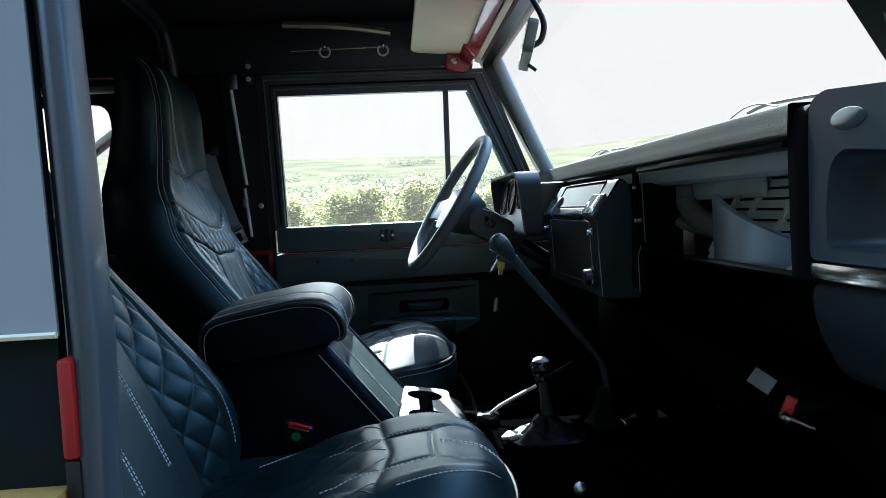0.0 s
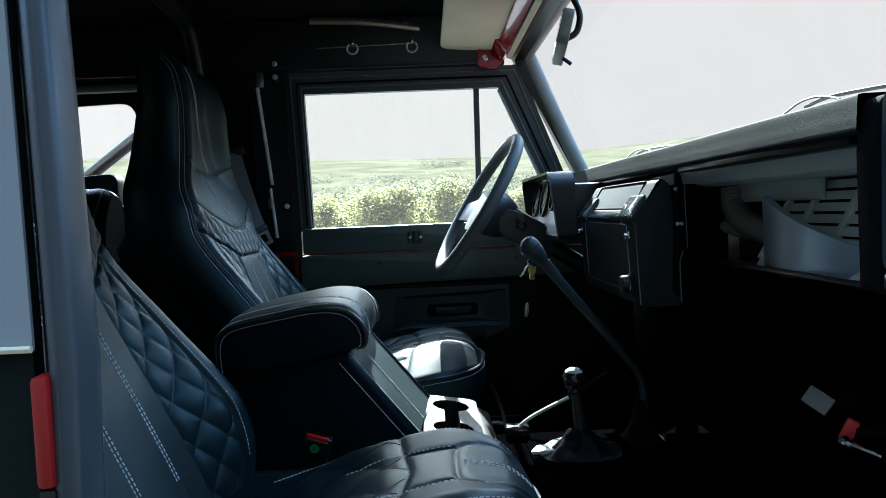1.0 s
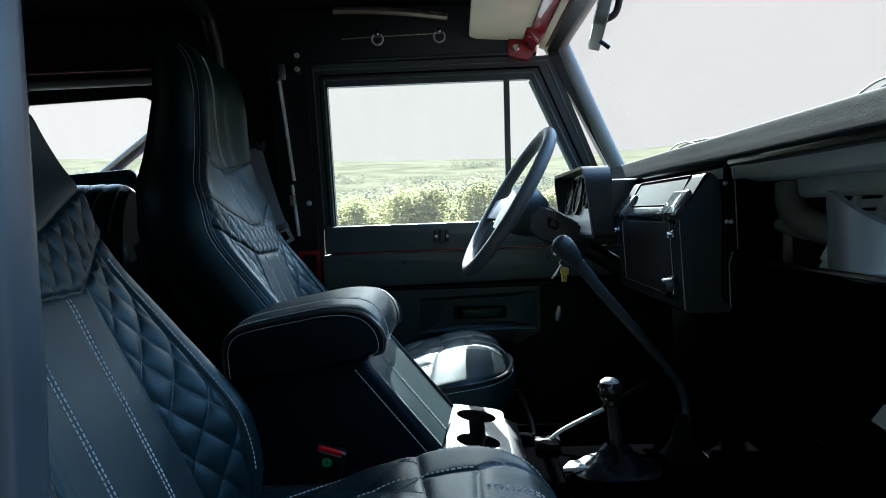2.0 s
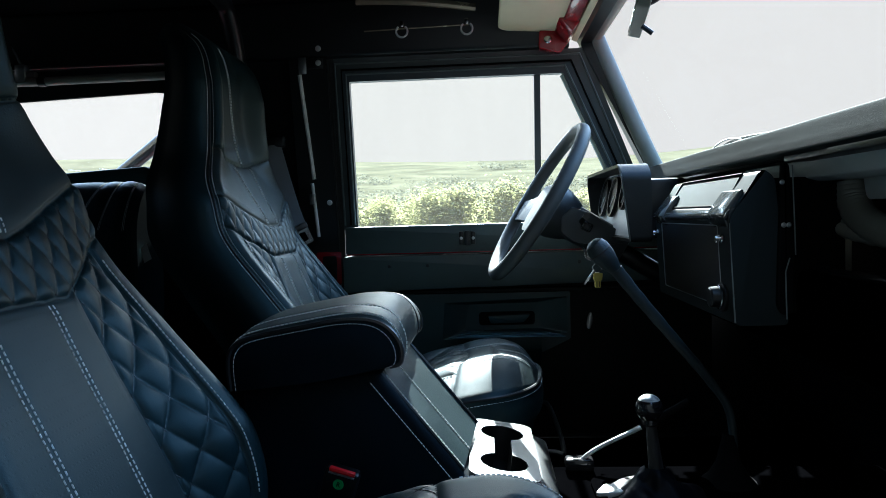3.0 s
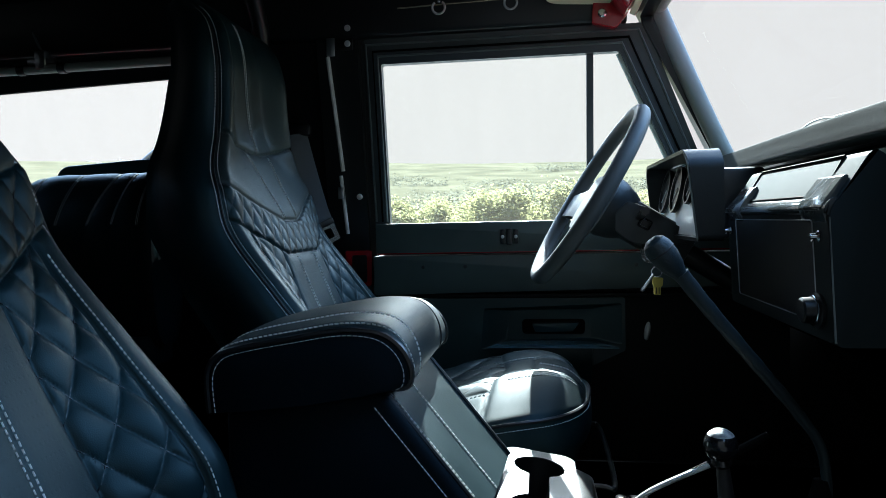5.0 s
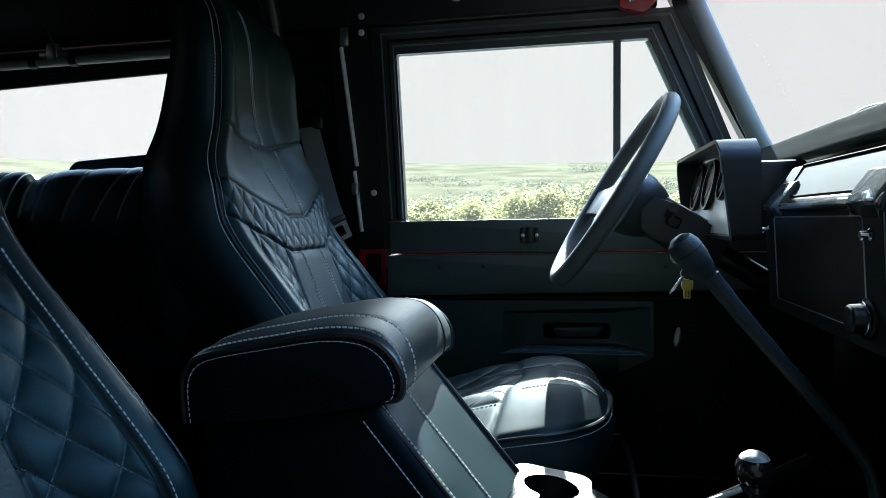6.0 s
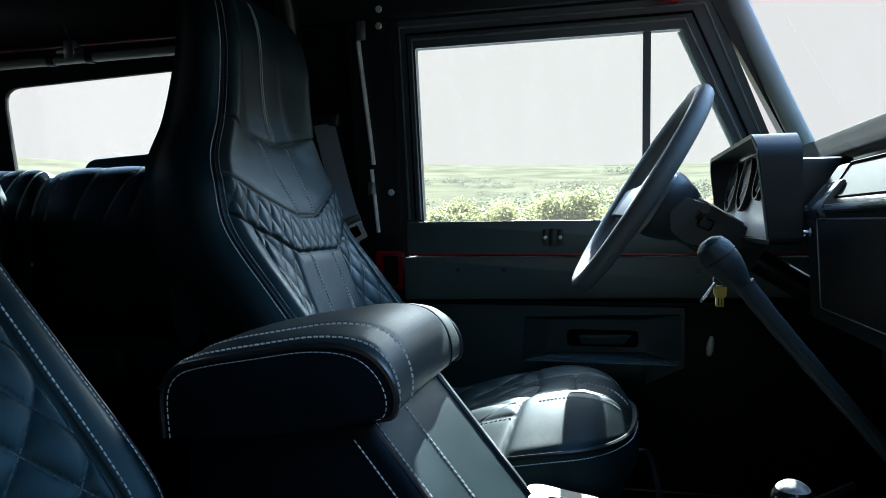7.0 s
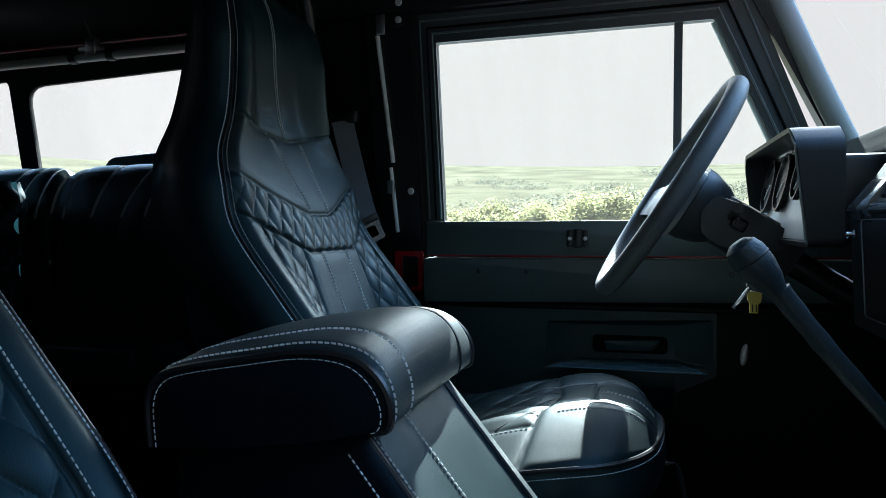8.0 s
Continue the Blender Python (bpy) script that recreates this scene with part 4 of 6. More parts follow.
def build_seat(y, lift, lean):
    LIFT[0], RECLINE[0] = lift, lean
    seat = thing("bucket_seat", "black leather bucket seat with quilted panels and grey stitching", "seat", (-0.2, y, 0.70), "front seats")
    inv = Matrix.Translation((0.2, 0, -0.70))          # meshes are drawn with the seat's middle at y = 0
    us, zs = steps(-1, 1, 200), steps(Z0, Z1, 360)
    back = new("backrest")
    back.parent = seat
    names = {"head": "headrest_panel", "yoke": "shoulder_panel", "band": "quilted_band", "centre": "centre_panel", "side": "quilted_side_panel", "edge": "bolster_edge"}
    parts = split_grid(back_face, us, zs, lambda u, z: region(u * WID(z), z) + (("_l" if u > 0 else "_r") if region(u * WID(z), z) in ("side", "edge") else ""))
    for k, me in parts.items():
        me.transform(inv)
        part(names[k.split("_")[0]], me, LIT_LEATHER_PERF if k in ("yoke", "centre") else LEATHER, back)
    # sides and back of the rest
    T = curve_of([(0.90, 0.17), (1.10, 0.18), (1.30, 0.155), (1.45, 0.125), (1.60, 0.10), (1.72, 0.07), (1.75, 0.02)])

    def flank(s):
        def f(w, z):
            p = back_face(s, z)
            bulge = 0.030 * math.sin(math.pi * min(1, w * 1.15) ** 0.75) if w < 0.87 else 0.0
            bulge *= ease(1.75, 1.6, z) * 0.7 + 0.3
            return Vector((p.x - T(z) * w, p.y + s * (bulge - 0.012 * w), z))
        return f
    for s in (1, -1):
        bm = grid(flank(s), steps(0, 1, 14), steps(Z0, Z1, 90))
        part("side_bolster", shift(bm, inv), LEATHER, back)
        pts = [back_face(s, z) + Vector((0.0, s * 0.001, 0)) for z in steps(0.905, 1.735, 120)]
        part("piping", shift(tube(pts, 0.0022, 6), inv), PIPING, back)

    def rear(u, z):
        a, b = flank(-1)(1, z), flank(1)(1, z)
        p = a.lerp(b, u)
        p.x -= 0.02 * math.sin(math.pi * u)
        return p
    part("back_shell", shift(grid(rear, steps(0, 1, 12), steps(Z0, Z1, 50)), inv), PLASTIC, back)
    crown = lambda u, v: back_face(u, Z1).lerp(rear((u + 1) / 2, Z1), v) + Vector((0, 0, 0.004 * math.sin(math.pi * v)))
    part("crown", shift(grid(crown, steps(-1, 1, 20), steps(0, 1, 5)), inv), LEATHER, back)
    outer = [[(flank(s)(0.022, z), Vector((0.2, s, 0)).normalized()) for z in steps(0.93, 1.72, 150)] for s in (1, -1)]
    me = stitches(back_paths() + outer)
    me.transform(inv)
    tagged(part("stitching", me, THREAD, back, "grey thread stitching"), kind="stuff")
    dark = []
    for s in (1, -1):
        dark += quilt_lines(0.046, 0.066, lambda p, q: region(p + 0.1, q / 1.05) == "side", lambda p, q, s=s: on_back(s * (p + 0.1), q / 1.05), (0.0, 0.13), (0.92 * 1.05, 1.34 * 1.05))
    dark += quilt_lines(0.033, 0.060, lambda p, q: abs(p) < WID(q) * 0.97 and region(p, q) == "band", on_back, (-0.225, 0.225), (1.24, 1.41), 160)
    me = stitches(dark, 0.0036, 0.0012, 0.0009)
    me.transform(inv)
    tagged(part("quilt_stitching", me, PIPING, back, "black quilting thread"), kind="stuff")
    # cushion
    cushion = new("cushion")
    cushion.parent = seat
    names = {"quilt": "quilted_insert", "front": "front_panel", "bolster": "cushion_bolster"}
    for k, me in split_grid(cush_face, steps(-1, 1, 130), [1 - (1 - k / 130) ** 1.8 for k in range(131)], cush_key).items():
        me.transform(inv)
        part(names[k.split("_")[0]], me, LEATHER, cushion)
    ss = [1 - (1 - k / 90) ** 2 for k in range(91)]
    rim = [cush_face(-1, s) for s in ss] + [cush_face(u, 1) for u in steps(-1, 1, 30)][1:-1] + [cush_face(1, s) for s in reversed(ss)]
    part("piping", shift(tube([p + Vector((0.001, 0, 0)) for p in rim], 0.0034, 6), inv), PIPING, cushion)

    def skirt(i, v):
        p = rim[int(i)]
        c = Vector((-0.2, 0, 0))
        o = (Vector((p.x, p.y, 0)) - c)
        k = 1 + 0.022 * math.sin(math.pi * min(1, v * 1.3)) - 0.07 * ease(0.5, 1, v)
        return Vector((c.x + o.x * k, o.y * k, p.z - 0.105 * v))
    part("cushion_skirt", shift(grid(skirt, list(range(len(rim))), steps(0, 1, 12)), inv), LEATHER, cushion)
    paths = []
    up = Vector((0.1, 0, 1)).normalized()
    sewn = lambda u, s: (cush_face(u, s), facing(cush_base, max(-0.97, min(0.97, u)), min(s, 0.985), 0.02, 0.012, (0.2, 0, 1)))
    in_quilt = lambda p, q: -0.42 < q and abs(p) < cush_side(0) and (q + 0.43) / 0.4635 < cush_front(abs(p))
    dark = quilt_lines(0.075, 0.10, in_quilt, lambda p, q: (cush_face(p / cush_half(q), (q + 0.43) / 0.4635), up), (-0.15, 0.15), (-0.42, -0.10))
    dark.append([sewn(y / 0.234, cush_front(abs(y))) for y in steps(-0.15, 0.15, 60)])
    dark.append([sewn(y / 0.234, cush_arc(abs(y))) for y in steps(-0.0885, 0.0885, 90)])
    for sgn in (1, -1):
        dark.append([sewn(sgn * 0.055 / 0.234, s) for s in steps(0.675, 0.805, 40)])
    me = stitches(dark, 0.0036, 0.0006, 0.0009)
    me.transform(inv)
    tagged(part("quilt_stitching", me, PIPING, cushion, "black quilting thread"), kind="stuff")
    for sgn in (1, -1):
        paths.append([sewn(sgn * (cush_side(s) + 0.007) / 0.234, s) for s in steps(0.25, 0.62, 60)])
    at_y = lambda y, s: sewn(max(-0.99, min(0.99, y / max(0.01, cush_half(-0.43 + 0.4635 * s)))), s)
    for o in (-0.0035, 0.0035):
        paths.append([at_y(o, s) for s in steps(0.82, 0.975, 40)])
    for sgn in (1, -1):
        paths.append([sewn(sgn * 0.060 / 0.234, s) for s in steps(0.50, 0.80, 60)])
        paths.append([sewn(sgn * 0.128 / 0.234, s) for s in steps(0.70, 0.95, 40)])
    paths.append([(skirt(i, 0.10), (Vector((rim[i].x + 0.2, rim[i].y, 0))).normalized()) for i in range(0, len(rim))])
    me = stitches(paths, thick=0.00032)
    me.transform(inv)
    tagged(part("stitching", me, THREAD, cushion, "grey thread stitching"), kind="stuff")
    # base and runner
    base = prism(corners([(-0.43, -0.21), (-0.02, -0.21), (-0.02, 0.21), (-0.43, 0.21)], 0.03), "z", 0.70, 0.885, 0.004)
    part("seat_box", shift(base, inv), BLACK_STEEL, seat)
    bar = tube(smooth_path([(-0.03, -0.19, 0.875), (0.05, -0.18, 0.865), (0.075, -0.15, 0.86), (0.075, 0.15, 0.86), (0.05, 0.18, 0.865), (-0.03, 0.19, 0.875)], 6), 0.005, 8)
    part("slide_lever", shift(bar, inv), BLACK_STEEL, seat)
    return seat


build_seat(SEAT_Y, -0.014, 0.0)
build_seat(SEAT_Y - 0.89, -0.002, 0.06)


# ---- dashboard ----
def build_dash():
    d = thing("dashboard", "black vinyl dashboard with a padded top roll and open passenger tray", "dashboard", (0.40, MID, 1.10))
    inv = Matrix.Translation((-0.40, -MID, -1.10))

    def add(name, bm, mat, parent=d, label=""):
        return part(name, shift(bm, inv), mat, parent, label)
    # padded top roll, slightly uneven along its length
    ring = [(0.5, 1.405), (0.46, 1.428), (0.405, 1.440), (0.355, 1.4408), (0.3435, 1.4400), (0.3415, 1.4370), (0.3408, 1.424), (0.3402, 1.410), (0.3435, 1.4035), (0.375, 1.404), (0.41, 1.405), (0.5, 1.39)]
    prof = [(p.x, p.y) for p in smooth_path([(a, b, 0) for a, b in ring], 3)]

    def roll(i, y):
        x, z = prof[int(i)]
        w = 0.0004 * noise.noise(Vector((y * 3, 0, 0)))
        return (x - w * 2, y, z + w)
    add("top_roll", grid(roll, list(range(len(prof))), steps(-0.668, 0.72, 60)), ROLL_SKIN)
    top = prism([(0.42, 1.395), (0.62, 1.39), (0.62, 1.425), (0.44, 1.432)], "y", -0.66, 0.74, 0.004)
    add("demister_shelf", top, PLASTIC)
    # recessed grip under the roll, pale ledge at the back of the tray
    add("grip_recess", box(0.362, 0.40, -0.62, -0.13, 1.395, 1.4085, 0.003), PLASTIC)
    ledge = prism([(0.402, 1.398), (0.412, 1.373), (0.43, 1.368), (0.60, 1.370), (0.60, 1.388), (0.41, 1.400)], "y", -0.66, 0.13, 0.003)
    add("tray_ledge", ledge, GREY_PLASTIC, d, "grey ledge over the tray")
    skirt = prism(corners([(0.462, 1.3725), (0.466, 1.344), (0.470, 1.338), (0.476, 1.338), (0.476, 1.3725)], 0.003), "y", -0.385, -0.150, 0.003)
    add("ledge_skirt", skirt, GREY_PLASTIC, d, "grey skirt under the ledge")
    panel = new("heater_panel")
    panel.parent = d
    face = lambda u, v: Vector((0.490 - 0.06 * v, u, 1.366 - 0.11 * v))
    y0, y1 = -0.62, -0.292
    rows = 7
    for k in range(rows + 1):
        v0, v1 = k / rows + 0.012, (k + 1) / rows - 0.026
        if k == rows:
            v0, v1 = 0.995, 1.15
        bm = grid(lambda u, v: face(u, v), steps(y0, y1, 4), [v0, v1])
        ext = bmesh.ops.extrude_face_region(bm, geom=list(bm.faces))
        bmesh.ops.translate(bm, verts=[g for g in ext["geom"] if isinstance(g, bmesh.types.BMVert)], vec=(0.012, 0, 0))
        part("slat", shift(bm, inv), GREY_PLASTIC, panel)
    for y in (-0.54, -0.455, -0.36, y1):
        bm = box(-0.004, 0.004, y - 0.006, y + 0.006, -0.005, 0.128, 0.002)
        shift(bm, Matrix.Translation((0.431, 0, 1.255)) @ pose(0, 0, 0, 0, 28.6, 0))
        part("rib", shift(bm, inv), GREY_PLASTIC, panel)
    add("heater_back", box(0.575, 0.598, -0.62, 0.10, 1.18, 1.36, 0.002), MATT)
    # curved sheet-metal fresh-air duct standing in the tray
    duct_top = curve_of([(0.0, 1.338), (0.05, 1.344), (0.14, 1.346), (0.26, 1.338), (0.55, 1.306), (0.82, 1.276), (0.88, 1.272), (1.0, 1.272)])

    def duct(u, v):
        bulge = 0.036 * math.sin(math.pi * min(1.0, u / 0.80)) ** 0.8
        return (0.440 - bulge - 0.008 * u - 0.004 * v * v, -0.282 - 0.325 * u - 0.006 * v * (1 - u), 1.236 + (duct_top(u) - 1.236) * v)
    bm = grid(duct, steps(0, 1, 44), steps(0, 1, 8))
    ext = bmesh.ops.extrude_face_region(bm, geom=list(bm.faces))
    bmesh.ops.translate(bm, verts=[g for g in ext["geom"] if isinstance(g, bmesh.types.BMVert)], vec=(0.010, 0, 0))
    add("air_duct", bm, DUCT, d, "grey painted sheet-metal air duct")
    # hoses behind the centre pod
    for x, y, r in ((0.462, 0.0, 0.010), (0.470, -0.035, 0.008), (0.478, -0.075, 0.022)):
        path = smooth_path([(x, y - 0.012, 1.365), (x, y - 0.020, 1.335), (x, y - 0.050, 1.308), (x + 0.005, y - 0.11, 1.290), (x + 0.03, y - 0.20, 1.275)], 8)
        add("hose", tube(path, [r + (0.0012 if k % 2 else 0) for k in range(len(path))], 12), TUBE_PAINT, d, "grey ribbed air hose")
    # tray floor with a bright-edged lip, lower fascia
    tray = prism([(0.394, 1.240), (0.398, 1.2465), (0.412, 1.240), (0.60, 1.222), (0.60, 1.215), (0.41, 1.232)], "y", -0.66, -0.135, 0.0015)
    add("tray", tray, PLASTIC)
    # fascia and knee panel take the near-black that stands for footwell shade
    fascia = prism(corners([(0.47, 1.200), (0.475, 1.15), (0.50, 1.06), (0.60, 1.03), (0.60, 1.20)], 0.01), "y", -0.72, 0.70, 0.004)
    add("lower_fascia", fascia, SHADE_CARPET)
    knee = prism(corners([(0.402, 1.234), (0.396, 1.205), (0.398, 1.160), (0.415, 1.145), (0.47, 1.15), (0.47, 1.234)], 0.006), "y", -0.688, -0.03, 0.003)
    add("knee_panel", knee, SHADE_CARPET, d, "panel under the tray in footwell shade colour")
    # moulded grab end by the passenger's door
    o = corners([(-0.690, 1.270), (-0.690, 1.394), (-0.692, 1.436), (-0.715, 1.446), (-0.862, 1.432), (-0.862, 1.270)], 0.012, 5)
    i = corners([(-0.720, 1.283), (-0.719, 1.330), (-0.726, 1.370), (-0.745, 1.384), (-0.835, 1.374), (-0.835, 1.283)], 0.012, 5)
    end = add("grab_end", holed(o, i, lambda u, v, w: (0.350 + w, u, v), 0.13), LIT_END_SKIN, d, "moulded black grab handle at the dashboard end")
    # black cheek puts the end's unlit side into a dark block
    cheek = prism(corners([(0.346, 1.245), (0.343, 1.39), (0.352, 1.437), (0.48, 1.437), (0.48, 1.245)], 0.01), "y", -0.6885, -0.6615, 0.006)
    add("end_cheek", cheek, MATT, end)
    oval = [(-0.755 + 0.026 * math.cos(a), 1.412 + 0.011 * math.sin(a)) for a in (2 * math.pi * k / 24 for k in range(24))]
    add("oval_badge", prism(oval, "x", 0.3488, 0.353, 0.001), LIT_END_SKIN, end)
    add("end_ring", box(0.347, 0.47, -0.862, -0.692, 1.249, 1.2685, 0.005), CHROME, end, "bright trim bar")
    pad = prism(corners([(0.350, 1.248), (0.354, 1.20), (0.385, 1.14), (0.50, 1.10), (0.50, 1.248)], 0.02, 4), "y", -0.862, -0.690, 0.01, 3)
    add("knee_pad", pad, POD_SKIN)
    return d


def build_binnacle():
    b = thing("instrument_binnacle", "black moulded instrument binnacle with pale dials", "instrument panel", (0.24, 0.39, 1.27))
    inv = Matrix.Translation((-0.24, -0.39, -1.27))
    o = corners([(0.165, 1.272), (0.620, 1.272), (0.615, 1.400), (0.59, 1.423), (0.195, 1.423), (0.165, 1.400)], 0.012, 3)
    i = corners([(0.171, 1.278), (0.613, 1.278), (0.608, 1.397), (0.586, 1.417), (0.198, 1.417), (0.171, 1.397)], 0.010, 3)
    hood = holed(o, i, lambda u, v, w: (0.188 + w + (0.018 * (1.428 - v) / 0.156 if w == 0 else 0), u, v), 0.057)
    part("hood", shift(hood, inv), SOFT, b)
    # highlight drawn as a pale line on the hood's near edge
    edge = [(0.1865 + 0.018 * (1.428 - v) / 0.156, 0.168, v) for v in (1.276, 1.34, 1.398)] + [(0.189, 0.196, 1.420)]
    part("hood_edge", shift(tube(edge, 0.0016, 6), inv), EDGE_HIGHLIGHT, b, "painted highlight along the hood edge")
    part("rear_case", shift(box(0.258, 0.36, 0.33, 0.60, 1.27, 1.40, 0.01), inv), PLASTIC, b)
    face = bmesh.new()
    q = [face.verts.new(p) for p in ((0.212, 0.172, 1.280), (0.212, 0.612, 1.280), (0.240, 0.603, 1.413), (0.240, 0.182, 1.413))]
    face.faces.new(q)
    part("dial_panel", shift(face, inv), DIAL, b, "pale printed dial panel")
    tilt = pose(0, 0, 0, 0, -90 + 11.8, 0)
    for y, r in ((0.232, 0.031), (0.308, 0.031), (0.425, 0.046), (0.545, 0.046)):
        ring = lathe([(r * 0.86, 0), (r, 0), (r, 0.008), (r * 0.9, 0.008), (r * 0.86, 0.003)], 28)
        g = part("gauge", shift(ring, inv @ Matrix.Translation((0.2264, y, 1.364)) @ tilt), PLASTIC, b)
        disc = lathe([(0.001, 0), (r * 0.86, 0), (r * 0.86, 0.001), (0.001, 0.001)], 24)
        part("dial_face", shift(disc, inv @ Matrix.Translation((0.2257, y, 1.364)) @ tilt), SCREEN, g)
        part("needle", shift(box(-0.0012, 0.0012, -0.004, r * 0.75, 0.003, 0.0045, 0.0), inv @ Matrix.Translation((0.2257, y, 1.364)) @ tilt @ pose(0, 0, 0, 0, 0, 40)), THREAD, g)
    return b


def build_pod():
    p = thing("centre_pod", "black centre console pod with a dark display and knobs", "console pod", (0.33, 0.05, 1.16))
    inv = Matrix.Translation((-0.33, -0.05, -1.16))
    Y0, Y1 = -0.140, 0.292
    side = [(0.290, 1.160), (0.282, 1.318), (0.289, 1.328), (0.325, 1.385), (0.335, 1.384), (0.346, 1.372), (0.364, 1.16)]
    part("shell", shift(prism(corners(side, 0.008, 4), "y", Y0, Y1, 0.005), inv), POD_SKIN, p)
    part("mount", shift(box(0.363, 0.47, -0.09, 0.24, 1.17, 1.375, 0.004), inv), MATT, p)
    # raised frame round the display
    o, i = corners([(Y0 + 0.004, 1.164), (Y1 - 0.006, 1.164), (Y1 - 0.006, 1.316), (Y0 + 0.004, 1.316)], 0.008), corners([(Y0 + 0.05, 1.182), (Y1 - 0.055, 1.182), (Y1 - 0.055, 1.306), (Y0 + 0.05, 1.306)], 0.006)
    fx = lambda z: 0.290 - 0.008 * (z - 1.16) / 0.16
    part("bezel", shift(holed(o, i, lambda u, v, w: (fx(v) - 0.0015 + w, u, v), 0.004), inv), POD_SKIN, p)
    scr = bmesh.new()
    scr.faces.new([scr.verts.new((fx(v) - 0.0006, u, v)) for u, v in i])
    part("display", shift(scr, inv), SCREEN, p)
    rim = tube([(fx(v) - 0.0018, u, v) for u, v in i], 0.0010, 6, closed=True)
    part("display_edge", shift(rim, inv), ALU, p)
    turn = pose(0, 0, 0, 0, -90, 0)
    for y, z, r in ((-0.112, 1.287, 0.007), (0.262, 1.287, 0.0065)):
        k = part("switch", shift(lathe([(r, 0), (r, 0.003), (r * 0.6, 0.005), (r * 0.5, 0.012)], 14), inv @ Matrix.Translation((fx(z) - 0.0015, y, z)) @ turn), CHROME, p)
        part("switch_toggle", shift(tube([(fx(z) - 0.008, y, z), (fx(z) - 0.012, y, z - 0.006)], 0.0018, 8), inv), CHROME, k)
    k = part("rotary_knob", shift(lathe([(0.022, 0), (0.022, 0.004), (0.0165, 0.006), (0.0155, 0.020), (0.013, 0.022)], 24), inv @ Matrix.Translation((fx(1.2) - 0.0015, -0.098, 1.198)) @ turn), PLASTIC, p)
    part("knob_ring", shift(lathe([(0.017, 0), (0.0185, 0.001), (0.017, 0.002)], 24), inv @ Matrix.Translation((fx(1.2) - 0.0085, -0.098, 1.198)) @ turn), CHROME, k)
    # recessed lid panel on the sloping top
    lid = [Vector((0.2935, Y0 + 0.06, 1.3352)), Vector((0.2935, Y1 - 0.06, 1.3352)), Vector((0.3225, Y1 - 0.06, 1.3825)), Vector((0.3225, Y0 + 0.06, 1.3825))]
    n = Vector((-0.85, 0, 0.52))
    bm = tube([q + n * 0.0002 for q in lid], 0.0018, 6, closed=True)
    part("lid_edge", shift(bm, inv), MATT, p)
    nose = prism(corners([(0.2805, 1.3115), (0.2770, 1.3160), (0.2765, 1.3215), (0.2800, 1.3275), (0.2860, 1.3325), (0.2930, 1.3325), (0.2930, 1.3115)], 0.004, 4), "y", Y0 + 0.003, Y1 - 0.006, 0.004, 3)
    part("nose_moulding", shift(nose, inv), POD_GLOSS, p, "polished rounded lip along the fold")
    for y in (Y0 + 0.046, Y1 - 0.058):
        boss = prism(corners([(0.2818, 1.302), (0.2785, 1.312), (0.2757, 1.322), (0.2800, 1.3310), (0.3000, 1.3580), (0.3060, 1.3580), (0.2960, 1.302)], 0.003, 4), "y", y - 0.036, y + 0.036, 0.0025, 2)
        part("nose_boss", shift(boss, inv), POD_GLOSS, p)
    # pale lines draw the highlights of the flange and the corner
    line = [(0.3665, 1.390), (0.3695, 1.30), (0.3705, 1.262)]
    part("flange_edge", shift(tube([(x, Y0 - 0.008, z) for x, z in line], 0.0010, 6), inv), EDGE_HIGHLIGHT, p, "painted highlight along the flange edge")
    line = [(0.3620, 1.258), (0.3560, 1.238), (0.3575, 1.170)]
    part("flange_edge", shift(tube([(x, Y0 - 0.009, z) for x, z in line], 0.0010, 6), inv), EDGE_HIGHLIGHT, p, "painted highlight along the flange edge")
    rail = [(0.2895, Y0 + 0.002, 1.165), (0.2830, Y0 + 0.002, 1.310)]
    part("corner_edge", shift(tube(rail, 0.0016, 6), inv), EDGE_HIGHLIGHT, p, "painted highlight along the corner edge")
    part("side_flange", shift(prism(corners([(0.345, 1.19), (0.352, 1.395), (0.362, 1.392), (0.368, 1.27), (0.366, 1.18), (0.352, 1.175)], 0.006), "y", Y0 - 0.008, Y0 - 0.001, 0.002), inv), MATT, p)
    for x, z in ((0.352, 1.366), (0.354, 1.305), (0.361, 1.305)):
        part("screw", shift(lathe([(0.0035, 0), (0.004, 0.001), (0.0025, 0.002)], 10), inv @ Matrix.Translation((x, Y0 - 0.0082, z)) @ pose(0, 0, 0, 90)), ALU, p)
    return p


